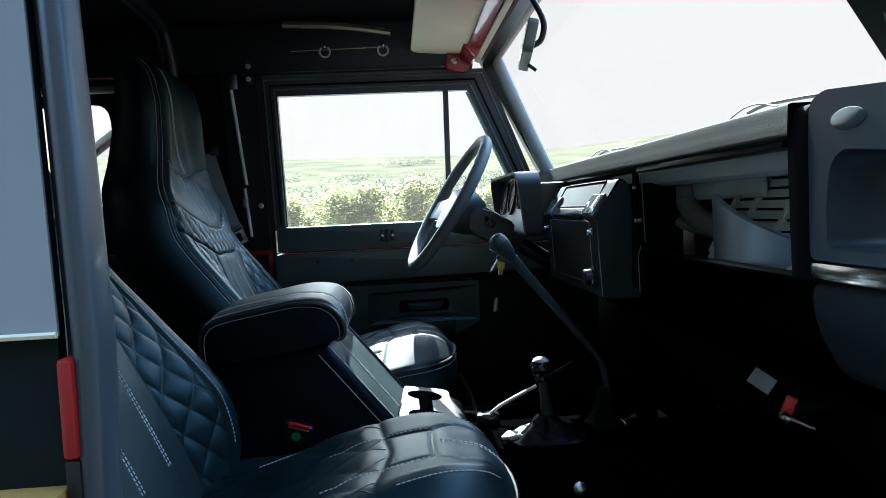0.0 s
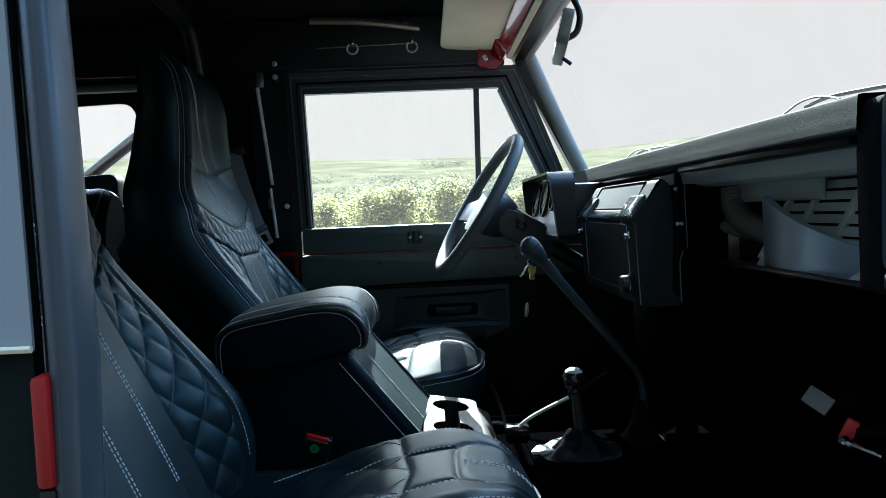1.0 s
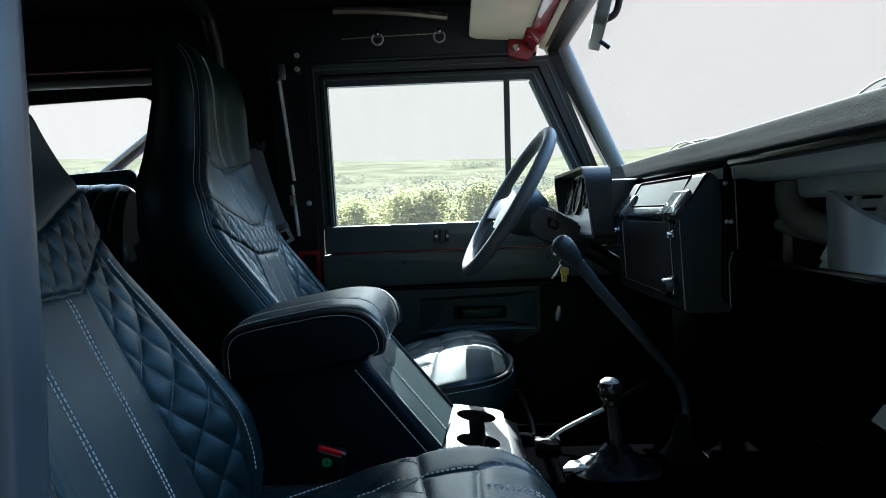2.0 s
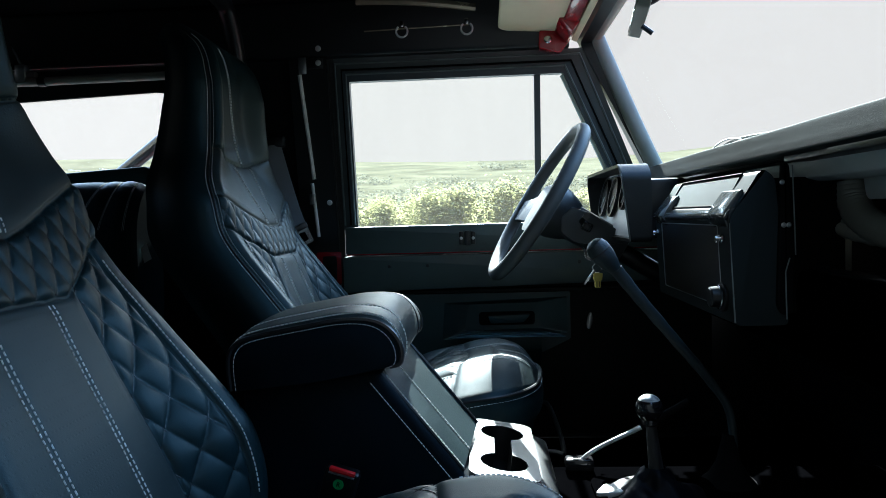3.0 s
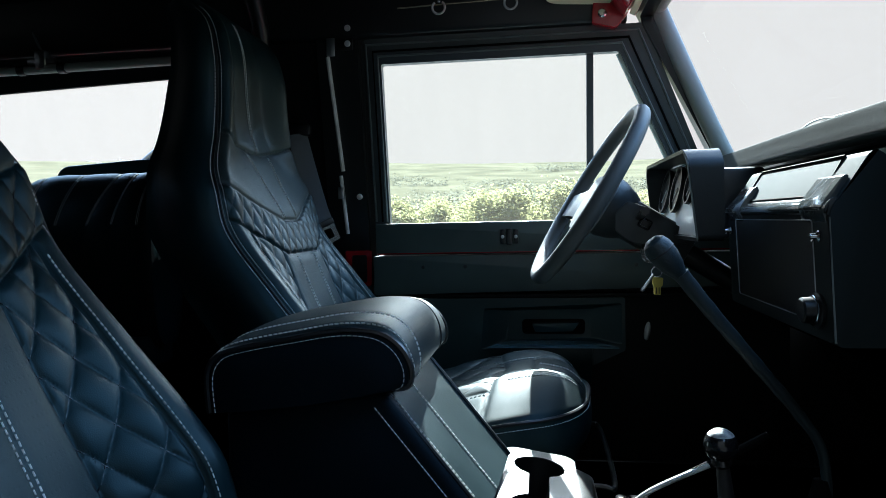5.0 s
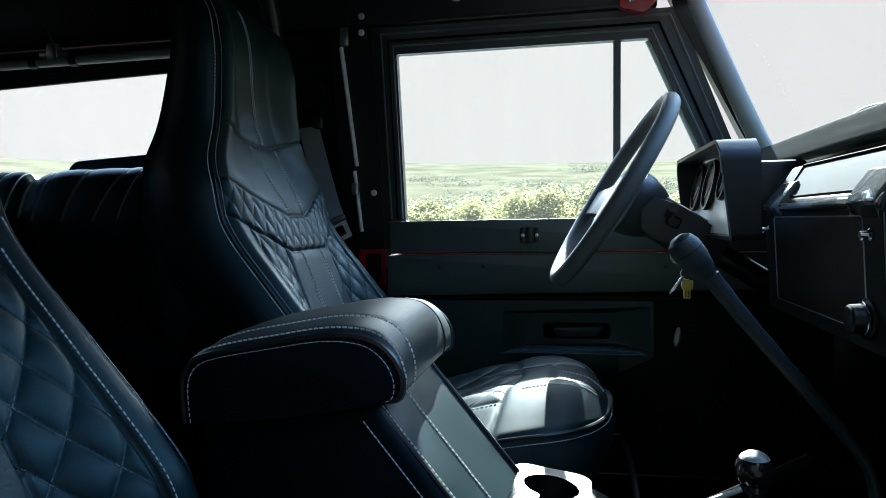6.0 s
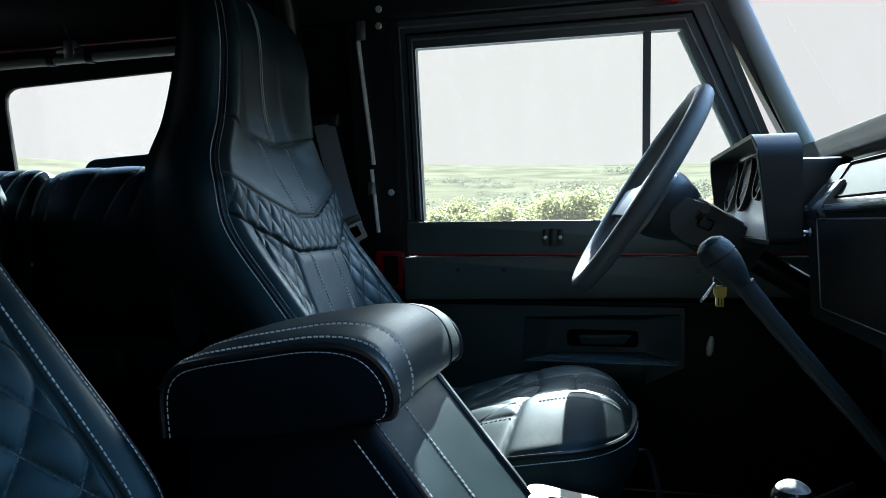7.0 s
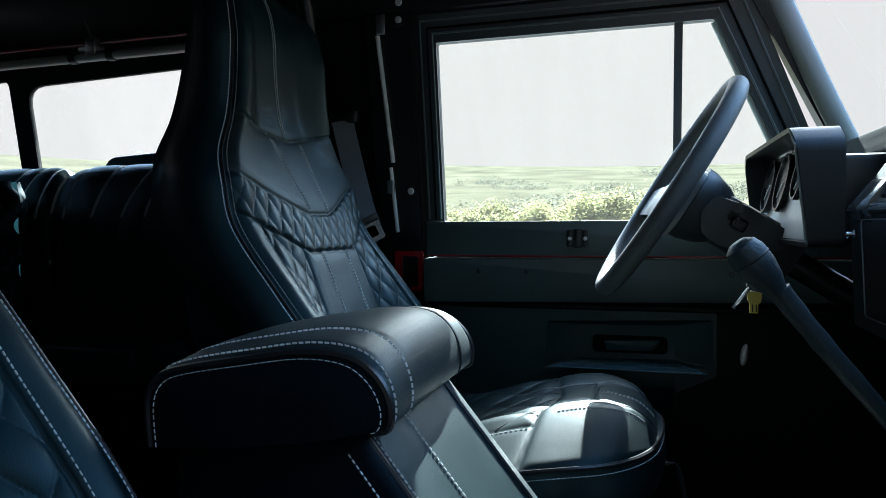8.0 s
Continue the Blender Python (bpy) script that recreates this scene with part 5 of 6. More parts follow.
def build_steering():
    w = thing("steering_wheel", "black leather three-spoke steering wheel on its column", "steering wheel", (0.050, 0.422, 1.3585))
    tilt = pose(0, 0, 0, 0, 0, 5) @ pose(0, 0, 0, 0, -58, 0)              # local z points out of the wheel to the driver
    R = 0.1885
    rim = [(R * math.cos(a), R * math.sin(a), 0) for a in (2 * math.pi * k / 72 for k in range(72))]
    part("rim", shift(tube(rim, 0.0155, 14, closed=True), tilt), RIM_LEATHER, w)
    hub = lathe([(0.050, -0.055), (0.056, -0.040), (0.057, -0.026), (0.048, -0.016), (0.03, -0.013), (0.001, -0.012)], 28)
    part("hub", shift(hub, tilt), HUB_SKIN, w)
    pad = prism(corners([(-0.070, -0.050), (-0.045, -0.080), (0.030, -0.086), (0.048, -0.060), (0.048, 0.060), (0.030, 0.086), (-0.045, 0.080), (-0.070, 0.050)], 0.016), "z", -0.034, -0.006, 0.010, 3)
    part("horn_pad", shift(pad, tilt), RIM_LEATHER, w, "padded black wheel centre")
    for a in (98, 262):
        m = tilt @ pose(0, 0, 0, 0, 0, a)
        bar = prism(corners([(0.04, -0.040), (0.12, -0.030), (0.186, -0.026), (0.186, 0.026), (0.12, 0.030), (0.04, 0.040)], 0.006), "z", -0.007, 0.007, 0.005, 3)
        for v in bar.verts:
            v.co.z -= 0.018 * ease(0.17, 0.07, v.co.x)
        part("spoke", shift(bar, m), RIM_LEATHER, w)
    # column shroud with stalks
    c = new("column")
    c.parent = w
    sh = prism(corners([(-0.040, -0.038), (0.040, -0.038), (0.040, 0.030), (-0.040, 0.030)], 0.018, 4), "z", -0.22, -0.045, 0.008)
    part("shroud", shift(sh, tilt), HUB_SKIN, c)
    at = Matrix.Translation((-0.050, -0.422, -1.3585))
    side = corners([(0.097, 1.322), (0.121, 1.345), (0.165, 1.328), (0.226, 1.286), (0.236, 1.262), (0.172, 1.258), (0.122, 1.268), (0.098, 1.288)], 0.007, 4)
    part("switch_housing", shift(prism(side, "y", 0.3655, 0.470, 0.002, 2), at), HUB_SKIN, c, "moulded black column switch housing")
    boss = lathe([(0.040, -0.100), (0.052, -0.080), (0.061, -0.052), (0.062, -0.038), (0.054, -0.030), (0.030, -0.028)], 28)
    part("collar", shift(boss, tilt), HUB_SKIN, c)
    for s, y1, up in ((1, 0.16, 0.03), (-1, -0.145, 0.012)):
        pts = [Vector((0.0, s * 0.035, -0.10)), Vector((up, y1 * 0.6, -0.095)), Vector((up, y1, -0.085))]
        st = part("stalk", shift(tube(pts, [0.006, 0.006, 0.008], 10), tilt), PLASTIC, c)
    sw = part("column_switch", shift(box(-0.012, 0.012, -0.016, 0.0, -0.010, 0.010, 0.004), Matrix.Translation((0.101, -0.0545, -0.058)) @ pose(0, 0, 0, 0, 28, 0)), GLOSS, c)
    part("switch_cap", shift(box(-0.008, 0.008, -0.003, 0.0, -0.006, 0.006, 0.001), Matrix.Translation((0.101, -0.0710, -0.058)) @ pose(0, 0, 0, 0, 28, 0)), SCREEN, sw)
    part("ignition_lock", shift(tube([(-0.03, -0.03, -0.15), (-0.045, -0.075, -0.15)], 0.016, 14), tilt), CHROME, c)
    part("lower_tube", shift(tube([(0, 0, -0.20), (0, 0, -0.42)], 0.022, 12), tilt), BLACK_STEEL, c)
    return w


HUB_SKIN = material("satin_hub_moulding", (0.022, 0.027, 0.029), 0.4, grain=0.15, scale=700, vary=0.15)
RIM_LEATHER = material("rim_leather", (0.10, 0.108, 0.108), 0.55, grain=0.3, scale=450, vary=0.15)


def build_keys():
    k = thing("car_key", "yellow plastic key tag hanging on a steel ring", "key", (0.175, 0.38, 1.208))
    part("ring", tube([(0.010 * math.cos(a), 0, 0.010 * math.sin(a)) for a in (2 * math.pi * i / 18 for i in range(18))], 0.0012, 6, closed=True), CHROME, k)
    tag = part("tag", prism(corners([(-0.0055, -0.044), (0.0065, -0.044), (0.0065, -0.030), (0.0105, -0.026), (0.0115, -0.012), (-0.0085, -0.010), (-0.0085, -0.024), (-0.0055, -0.029)], 0.0015), "y", -0.003, 0.003, 0.001), YELLOW, k)
    for x in (-0.0015, 0.0035):
        part("tag_slot", box(x - 0.0008, x + 0.0008, -0.0034, -0.0026, -0.042, -0.030, 0.0), RUBBER, tag, "dark moulded slot")
    part("key_blade", shift(box(-0.003, 0.003, -0.001, 0.001, -0.04, 0.0, 0.0005), pose(-0.006, -0.004, -0.004, 0, 35, 0)), CHROME, k)


def build_levers():
    # long gear lever with a big rubber grip
    g = thing("gear_lever", "long black gear lever with a bulbous rubber grip", "lever", (0.31, 0.0, 0.88))
    base = Vector((0.31, 0.0, 0.88))
    top = Vector((0.1135, -0.037, 1.268))
    path = smooth_path([(0.335, 0.0, 0.90), (0.328, 0.0, 0.99), (0.297, -0.006, 1.043), (0.238, -0.020, 1.115), (0.176, -0.031, 1.190), (0.139, -0.035, 1.238)], 6)
    rs = [0.0062 + 0.0048 * (k / (len(path) - 1)) ** 1.5 + (0.0006 if k % 3 == 0 else 0) for k in range(len(path))]
    cut = 11
    part("shaft", tube([p - base for p in path[cut:]], rs[cut:], 12), RUBBER_GREY, g)
    part("shaft_foot", tube([p - base for p in path[:cut + 1]], [0.0068] * (cut + 1), 12), RUBBER_GREY, g)
    q = (top - Vector((0.145, -0.035, 1.228))).normalized()
    turn = q.to_track_quat("Z", "Y").to_matrix().to_4x4()
    grip = lathe([(0.0085, -0.044), (0.0108, -0.036), (0.0150, -0.026), (0.0184, -0.010), (0.0188, 0.006), (0.0155, 0.0155), (0.0085, 0.0205), (0.001, 0.0215)], 24)
    gp = part("grip", shift(grip, Matrix.Translation(top - base) @ turn), RUBBER_GREY, g)
    band = lathe([(0.0185, -0.002), (0.0194, -0.0008), (0.0187, 0.0005)], 24)
    part("grip_seam", shift(band, Matrix.Translation(top - base) @ turn), RUBBER, gp)
    boot = lathe([(0.045, 0), (0.034, 0.010), (0.027, 0.022), (0.020, 0.034), (0.015, 0.055), (0.009, 0.08)], 16)
    part("boot", shift(boot, Matrix.Translation((0.015, 0, -0.005))), MATT, g)
    # short transfer lever with a round knob and its gaiter
    t = thing("transfer_lever", "short transfer lever with a glossy black ball knob", "lever", (0.19, -0.06, 0.875))
    kn = lathe([(0.010, -0.030), (0.0135, -0.026)] + [(0.0215 * math.cos(a), -0.002 + 0.0215 * math.sin(a)) for a in steps(-0.9, 1.54, 14)], 40)
    part("knob", shift(kn, Matrix.Translation((-0.008, 0, 0.145))), GLOSS, t)
    part("rod", tube([(0.004, 0, 0.02), (-0.006, 0, 0.12)], [0.013, 0.008], 12), RUBBER, t)
    # cap with worn patches, its paleness standing for sun on the knob
    part("knob_cap", shift(lathe([(0.0165, 0.0118), (0.0145, 0.0148), (0.009, 0.0185), (0.001, 0.0203)], 24), Matrix.Translation((-0.008, 0, 0.145))), WORN_SUNLIT_CAP, t, "worn cap of the knob, paled for sunlight")
    fold = curve_of([(0.0, 0.078), (0.12, 0.073), (0.35, 0.054), (0.6, 0.034), (0.8, 0.026), (1.0, 0.016)])

    def gaiter(a, v):
        crease = math.sin(5 * a + 3.0 * v) + 0.6 * math.sin(9 * a - 5.0 * v + 1.0)
        r = fold(v) * (1 + 0.075 * crease * math.sin(math.pi * v) ** 0.6)
        sag = 0.006 * math.sin(3 * a + 7 * v) * math.sin(math.pi * v)
        return (r * math.cos(a), 0.88 * r * math.sin(a), 0.003 + 0.046 * v ** 1.2 + sag)
    part("gaiter", grid(gaiter, steps(0, 2 * math.pi, 64), steps(0, 1, 18)), GAITER, t, "creased black vinyl gaiter")
    fr = holed(rounded(-0.095, 0.10, -0.075, 0.075, 0.03), rounded(-0.078, 0.082, -0.06, 0.06, 0.025), lambda u, v, w: (u, v, w), 0.006)
    part("gaiter_frame", fr, SHADE_CARPET, t)
    # handbrake lying on the tunnel
    h = thing("handbrake", "black handbrake lever with a bright rod", "handbrake", (0.12, 0.03, 0.877))
    # the black lever's sunlit half is made pale, its unlit half matt black
    part("lever", tube(smooth_path([(-0.05, 0.02, 0.0), (-0.01, 0.02, 0.035), (0.075, 0.03, 0.072)], 5), 0.0040, 10), GLINT_METAL, h, "lever half coloured pale for a sun glint")
    part("grip", tube([(0.075, 0.03, 0.072), (0.16, 0.04, 0.115)], 0.0065, 10), MATT, h)
    part("rod", tube([(0.0, 0.045, 0.03), (0.15, 0.06, 0.10)], 0.0035, 8), CHROME, h)
    part("bracket", box(-0.06, -0.01, 0.008, 0.04, 0.0, 0.022, 0.006), GLOSS, h)
    part("floor_clamp", shift(prism(corners([(-0.030, -0.014), (0.030, -0.020), (0.034, 0.012), (-0.004, 0.020)], 0.008), "z", 0.0, 0.010, 0.004), pose(0.0, -0.085, 0, 0, 0, 10)), GLINT_METAL, h)


WORN_SUNLIT_CAP = material("worn_sunlit_cap", (0.42, 0.43, 0.42), 0.5, grain=0.5, scale=160, vary=0.6, vary_scale=120)
GAITER = material("creased_gaiter_vinyl", (0.0015, 0.0022, 0.0045), 0.5, spec=0.12, grain=0.15, scale=500, vary=0.2)
RUBBER_GREY = material("worn_grey_rubber", (0.016, 0.028, 0.033), 0.5, grain=0.3, scale=300, vary=0.25)


# ---- centre console ----
AY0, AY1 = -0.225, 0.065


def build_console():
    c = thing("centre_console", "black leather centre box with padded armrest and cup holders", "console", (-0.28, -0.08, 0.70))
    inv = Matrix.Translation((0.28, 0.08, -0.70))
    # padded lid
    side = [(-0.435, 1.095), (-0.437, 1.140), (-0.425, 1.166), (-0.395, 1.178), (-0.33, 1.190), (-0.27, 1.199), (-0.225, 1.196), (-0.200, 1.180), (-0.188, 1.155), (-0.190, 1.132), (-0.205, 1.127)]
    sp = [(p.x, p.y) for p in smooth_path([(a, b, 0) for a, b in side], 4)]
    bot = [(-0.205, 1.127), (-0.435, 1.095)]
    cx, cz = -0.31, 1.14

    def lid(i, v):
        x, z = sp[int(i)]
        a = abs(v) ** 5
        crown = 0.011 * (1 - abs(v) ** 2.2)
        up = ease(1.12, 1.19, z)
        k = 1 + crown * (0.35 + 0.65 * up) / 0.06 - 0.05 * a
        gro = 0.0022 * (groove(abs(v) - 0.60, 0.02))
        return (cx + (x - cx) * 0.985, (AY0 + AY1) / 2 + v * (AY1 - AY0) / 2 * 0.965, z + crown * up - gro * up - 0.006 * ease(0.9, 1.0, abs(v)) * up)
    vs = [-1, -0.985, -0.96] + steps(-0.93, 0.93, 60) + [0.96, 0.985, 1]
    part("lid_cover", shift(grid(lid, list(range(len(sp))), vs), inv), LIT_LEATHER_PERF, c)
    for s, y in ((-1, AY0), (1, AY1)):
        ed = [Vector(lid(i, s)) for i in range(len(sp))]
        mid = Vector((cx, y + s * 0.004, 1.109))

        def cheek(i, v, ed=ed, mid=mid, s=s):
            p = ed[int(i)].lerp(mid, v)
            p.y = ed[int(i)].y + s * 0.011 * math.sin(min(1, v * 2.2) * math.pi / 2)
            return p
        # the cheek takes the shaded copy of the leather
        ck = part("lid_side", shift(grid(cheek, list(range(len(sp))), [0, 0.02, 0.045, 0.07] + steps(0.1, 1, 12)), inv), SHADED_LEATHER, c)
        part("piping", shift(tube(ed, 0.0035, 6), inv), PIPING, ck)
        paths = [[(Vector(cheek(i, 0.07)), Vector((0, s, 0.2)).normalized()) for i in range(len(sp))]]
        for w, i0 in ((0.93, 2), (0.62, 4)) if s < 0 else ():
            row = []
            for i in range(i0, len(sp) - 2):
                p = Vector(lid(i, s * w))
                n = facing(lid, i, s * w, 1, 0.02, p - Vector((cx, p.y, cz)))
                row.append((p + n * 0.0004, n))
            paths.append(row)
        me = stitches(paths)
        me.transform(inv)
        tagged(part("stitching", me, THREAD, ck, "grey thread stitching"), kind="stuff")
    part("lid_seam", shift(tube([Vector(lid(i, 0.60)) + Vector((0, 0, 0.0008)) for i in range(3, len(sp) - 1)], 0.0018, 6), inv), PIPING, c)
    part("lid_base", shift(prism([(-0.43, 1.098), (-0.205, 1.129), (-0.205, 1.145), (-0.43, 1.115)], "y", AY0 + 0.01, AY1 - 0.01, 0.002), inv), PLASTIC, c)
    # leather box under it, with a raked front
    B0, B1 = -0.200, 0.062
    o = [(-0.425, 0.70), (-0.425, 1.094), (-0.230, 1.120), (-0.110, 0.965), (-0.082, 0.94), (-0.075, 0.70)]
    # box sides, too, have their shade in the colour
    bx = part("box", shift(prism(o, "y", B0, B1, 0.012, 4), inv), SHADED_LEATHER, c)
    rake0, rake1 = Vector((-0.212, 0, 1.119)), Vector((-0.098, 0, 0.977))
    nrm = Vector((0.78, 0, 0.62))
    ridge = B1 - 0.070

    def rake(t, y):
        """The padded front: a low ridge at the seam, falling away to both sides."""
        h = 0.007 - (0.125 * (ridge - y) if y < ridge else 0.25 * (y - ridge))
        h -= 0.010 * (ease(0.012, 0.0, y - B0) ** 2 + ease(0.012, 0.0, B1 - y) ** 2)
        return rake0.lerp(rake1, t) + Vector((0, y, 0)) + nrm * h
    # near panel darker, far strip paler: the sunlight is put into the two leathers
    for name, ys, mat in (("rake_panel", steps(B0 + 0.001, ridge, 26), LEATHER), ("rake_strip", steps(ridge, B1 - 0.001, 14), LIT_LEATHER_PERF)):
        bm = grid(rake, steps(0, 1, 8), ys)
        ext = bmesh.ops.extrude_face_region(bm, geom=list(bm.faces))
        bmesh.ops.translate(bm, verts=[g for g in ext["geom"] if isinstance(g, bmesh.types.BMVert)], vec=nrm * -0.014)
        part(name, shift(bm, inv), mat, c)
    for y in (B0 + 0.012, ridge):
        part("front_piping", shift(tube([rake(0, y) + nrm * 0.0005, rake(1, y) + nrm * 0.0005], 0.003, 6), inv), PIPING, bx)
    paths = [[(rake(k / 10, y) + nrm * 0.0004, (nrm + Vector((0, -0.115, 0))).normalized()) for k in range(11)] for y in (B0 + 0.020, B0 + 0.085)]
    paths += [[(rake0.lerp(rake1, k / 10) + Vector((-0.026, B0 - 0.0005, -0.020)), Vector((0, -1, 0))) for k in range(11)]]
    me = stitches(paths)
    me.transform(inv)
    tagged(part("stitching", me, THREAD, bx, "grey thread stitching"), kind="stuff")
    # cup holder plate ahead of it
    tilt = pose(-0.103, -0.05, 0.966, 0, 9, 0)
    oo = rounded(0.0, 0.106, -0.145, 0.125, 0.022, 6)
    n = len(oo)

    def keyhole():
        """Two round wells joined by a slot, as one outline."""
        r, y1, y0, s = 0.037, 0.062, -0.078, 0.014
        out = []
        a0 = math.asin(s / r)
        for k in range(14):
            a = -math.pi / 2 + a0 + (2 * math.pi - 2 * a0) * k / 13
            out.append((0.053 + r * math.cos(a), y1 + r * math.sin(a)))
        for k in range(14):
            a = math.pi / 2 + a0 + (2 * math.pi - 2 * a0) * k / 13
            out.append((0.053 + r * math.cos(a), y0 + r * math.sin(a)))
        return out
    kh = keyhole()
    bm = bmesh.new()
    outer = [bm.verts.new((u, v, 0)) for u, v in oo]
    inner = [bm.verts.new((u, v, 0)) for u, v in kh]
    edges = [bm.edges.new((outer[i], outer[(i + 1) % n])) for i in range(n)] + [bm.edges.new((inner[i], inner[(i + 1) % 28])) for i in range(28)]
    bmesh.ops.triangle_fill(bm, edges=edges, use_beauty=True)
    edge = [bm.verts.new((u, v, -0.02)) for u, v in oo]
    for i in range(n):
        bm.faces.new((outer[i], outer[(i + 1) % n], edge[(i + 1) % n], edge[i]))
    part("cup_holder", shift(bm, inv @ tilt), GLOSS_GREY, c, "silver cup holder plate with two joined wells")
    wb = bmesh.new()
    rim2, low = [wb.verts.new((u, v, -0.002)) for u, v in kh], [wb.verts.new((u, v, -0.06)) for u, v in kh]
    for i in range(28):
        wb.faces.new((rim2[i], rim2[(i + 1) % 28], low[(i + 1) % 28], low[i]))
    wb.faces.new(low)
    part("cup_well", shift(wb, inv @ tilt), PLASTIC, c, "black moulded cup wells")
    part("console_foot", shift(box(-0.075, 0.0, -0.19, 0.07, 0.70, 0.875, 0.01), inv), PLASTIC, c)
    part("console_nose", shift(prism([(0.001, 0.86), (0.001, 0.938), (0.028, 0.925), (0.04, 0.87)], "y", -0.18, 0.07, 0.006), inv), PLASTIC, c)


GLOSS_GREY = material("silver_console_plate", (0.085, 0.088, 0.09), 0.3, metal=0.4, vary=0.12)

build_dash()
build_binnacle()
build_pod()
build_steering()
build_keys()
build_levers()
build_console()


# ---- roof furniture, belts, back of the cabin ----
def build_visor():
    v = thing("sun_visor", "beige vinyl sun visor folded up under the roof", "sun visor", (0.10, 0.40, 1.808))
    bm = prism(rounded(-0.125, 0.065, -0.27, 0.255, 0.035, 6), "z", -0.008, 0.008, 0.006, 3)
    part("board", shift(bm, pose(0, 0, 0.0, 0, 4, 0)), BEIGE, v)
    part("hinge", tube([(0.05, -0.25, 0.014), (0.05, 0.25, 0.014)], 0.004, 8), BLACK_STEEL, v)
    part("pivot", box(0.035, 0.06, 0.20, 0.225, 0.005, 0.03, 0.003), BLACK_STEEL, v)


def build_mirror():
    m = thing("rear_view_mirror", "black interior rear-view mirror on a bent arm", "mirror", (0.180, -0.06, 1.652))
    out = rounded(-0.100, 0.100, -0.031, 0.031, 0.016, 5)
    bm = prism(out, "x", -0.008, 0.012, 0.005, 3)
    turn = pose(0, 0, 0, 0, 14, -8)
    part("housing", shift(bm, turn), TUBE_PAINT, m)
    g = prism(rounded(-0.095, 0.095, -0.027, 0.027, 0.013, 5), "x", -0.0095, -0.0085, 0)
    part("mirror_glass", shift(g, turn), MIRROR, m)
    part("arm", tube(smooth_path([(0.010, 0.0, 0.0), (0.028, 0.0, 0.012), (0.034, 0.0, 0.045), (0.016, 0.0, 0.085), (-0.012, 0.0, 0.125)], 6), 0.006, 10), PLASTIC, m)
    part("dip_lever", tube([(0.0, 0.0, -0.035), (0.016, 0.0, -0.047)], 0.004, 8), PLASTIC, m)


MIRROR = material("silvered_glass", (0.8, 0.82, 0.82), 0.03, metal=1.0)


WIPER_GREY = material("pale_grey_wiper", (0.22, 0.23, 0.23), 0.6, vary=0.25, vary_scale=20)


def build_wiper(y, length):
    w = thing("windscreen_wiper", "black wiper arm and blade lying at the foot of the windscreen", "wiper", (0.425, y, 1.432), "windscreen wipers")
    part("arm", tube(smooth_path([(0, 0, 0), (-0.004, -0.05, 0.018), (-0.012, -length * 0.6, 0.030), (-0.012, -length, 0.026)], 5), 0.0025, 6), BLACK_STEEL, w)
    part("blade", tube([(-0.014, -length * 0.35, 0.022), (-0.016, -length * 1.5, 0.020)], 0.0022, 6, flat=0.5), WIPER_GREY, w)
    part("bow", tube(smooth_path([(-0.014, -length * 0.55, 0.024), (-0.013, -length * 0.8, 0.034), (-0.014, -length * 1.05, 0.034), (-0.015, -length * 1.3, 0.023)], 5), 0.0016, 6), WIPER_GREY, w)
    part("pivot", lathe([(0.010, -0.03), (0.010, 0.002), (0.006, 0.006)], 12), BLACK_STEEL, w)


def strap(points, width, thick, side):
    """A flat webbing strap through points, its width along side."""
    p = [Vector(q) for q in smooth_path(points, 8)]
    s = Vector(side).normalized() * width / 2
    bm = bmesh.new()
    rows = []
    for i, q in enumerate(p):
        d = (p[min(i + 1, len(p) - 1)] - p[max(i - 1, 0)]).normalized()
        n = d.cross(s).normalized() * thick / 2
        rows.append([bm.verts.new(q + a) for a in (s + n, -s + n, -s - n, s - n)])
    for a, b in zip(rows, rows[1:]):
        for k in range(4):
            bm.faces.new((a[k], a[(k + 1) % 4], b[(k + 1) % 4], b[k]))
    bm.faces.new(rows[0])
    bm.faces.new(rows[-1])
    return bm


def build_belt():
    b = thing("seat_belt", "dark grey webbing seat belt hanging by the door post", "seat belt", (-0.60, 0.655, 1.52))
    inv = Matrix.Translation((0.60, -0.655, -1.52))
    web = strap([(-0.632, 0.648, 1.535), (-0.606, 0.640, 1.44), (-0.575, 0.625, 1.345), (-0.552, 0.61, 1.30)], 0.048, 0.0016, (0.8, 0.45, 0.18))
    part("webbing", shift(web, inv), WEB, b)
    part("guide", shift(box(-0.665, -0.60, 0.650, 0.672, 1.53, 1.56, 0.006), inv), PLASTIC, b)
    tn = holed(rounded(-0.024, 0.024, -0.022, 0.022, 0.005), rounded(-0.013, 0.013, -0.012, 0.012, 0.003), lambda u, v, w: (u, w, v), 0.003)
    t = part("tongue", shift(tn, inv @ Matrix.Translation((-0.548, 0.608, 1.288)) @ pose(0, 0, 0, 0, -25, 30)), CHROME, b)
    part("tongue_cover", shift(box(-0.027, 0.027, -0.004, 0.006, 0.018, 0.034, 0.003), inv @ Matrix.Translation((-0.548, 0.608, 1.288)) @ pose(0, 0, 0, 0, -25, 30)), PLASTIC, t)
    part("lower_webbing", shift(strap([(-0.556, 0.612, 1.275), (-0.60, 0.60, 1.15), (-0.64, 0.60, 0.98)], 0.046, 0.0016, (0.8, 0.45, 0.1)), inv), WEB, b)


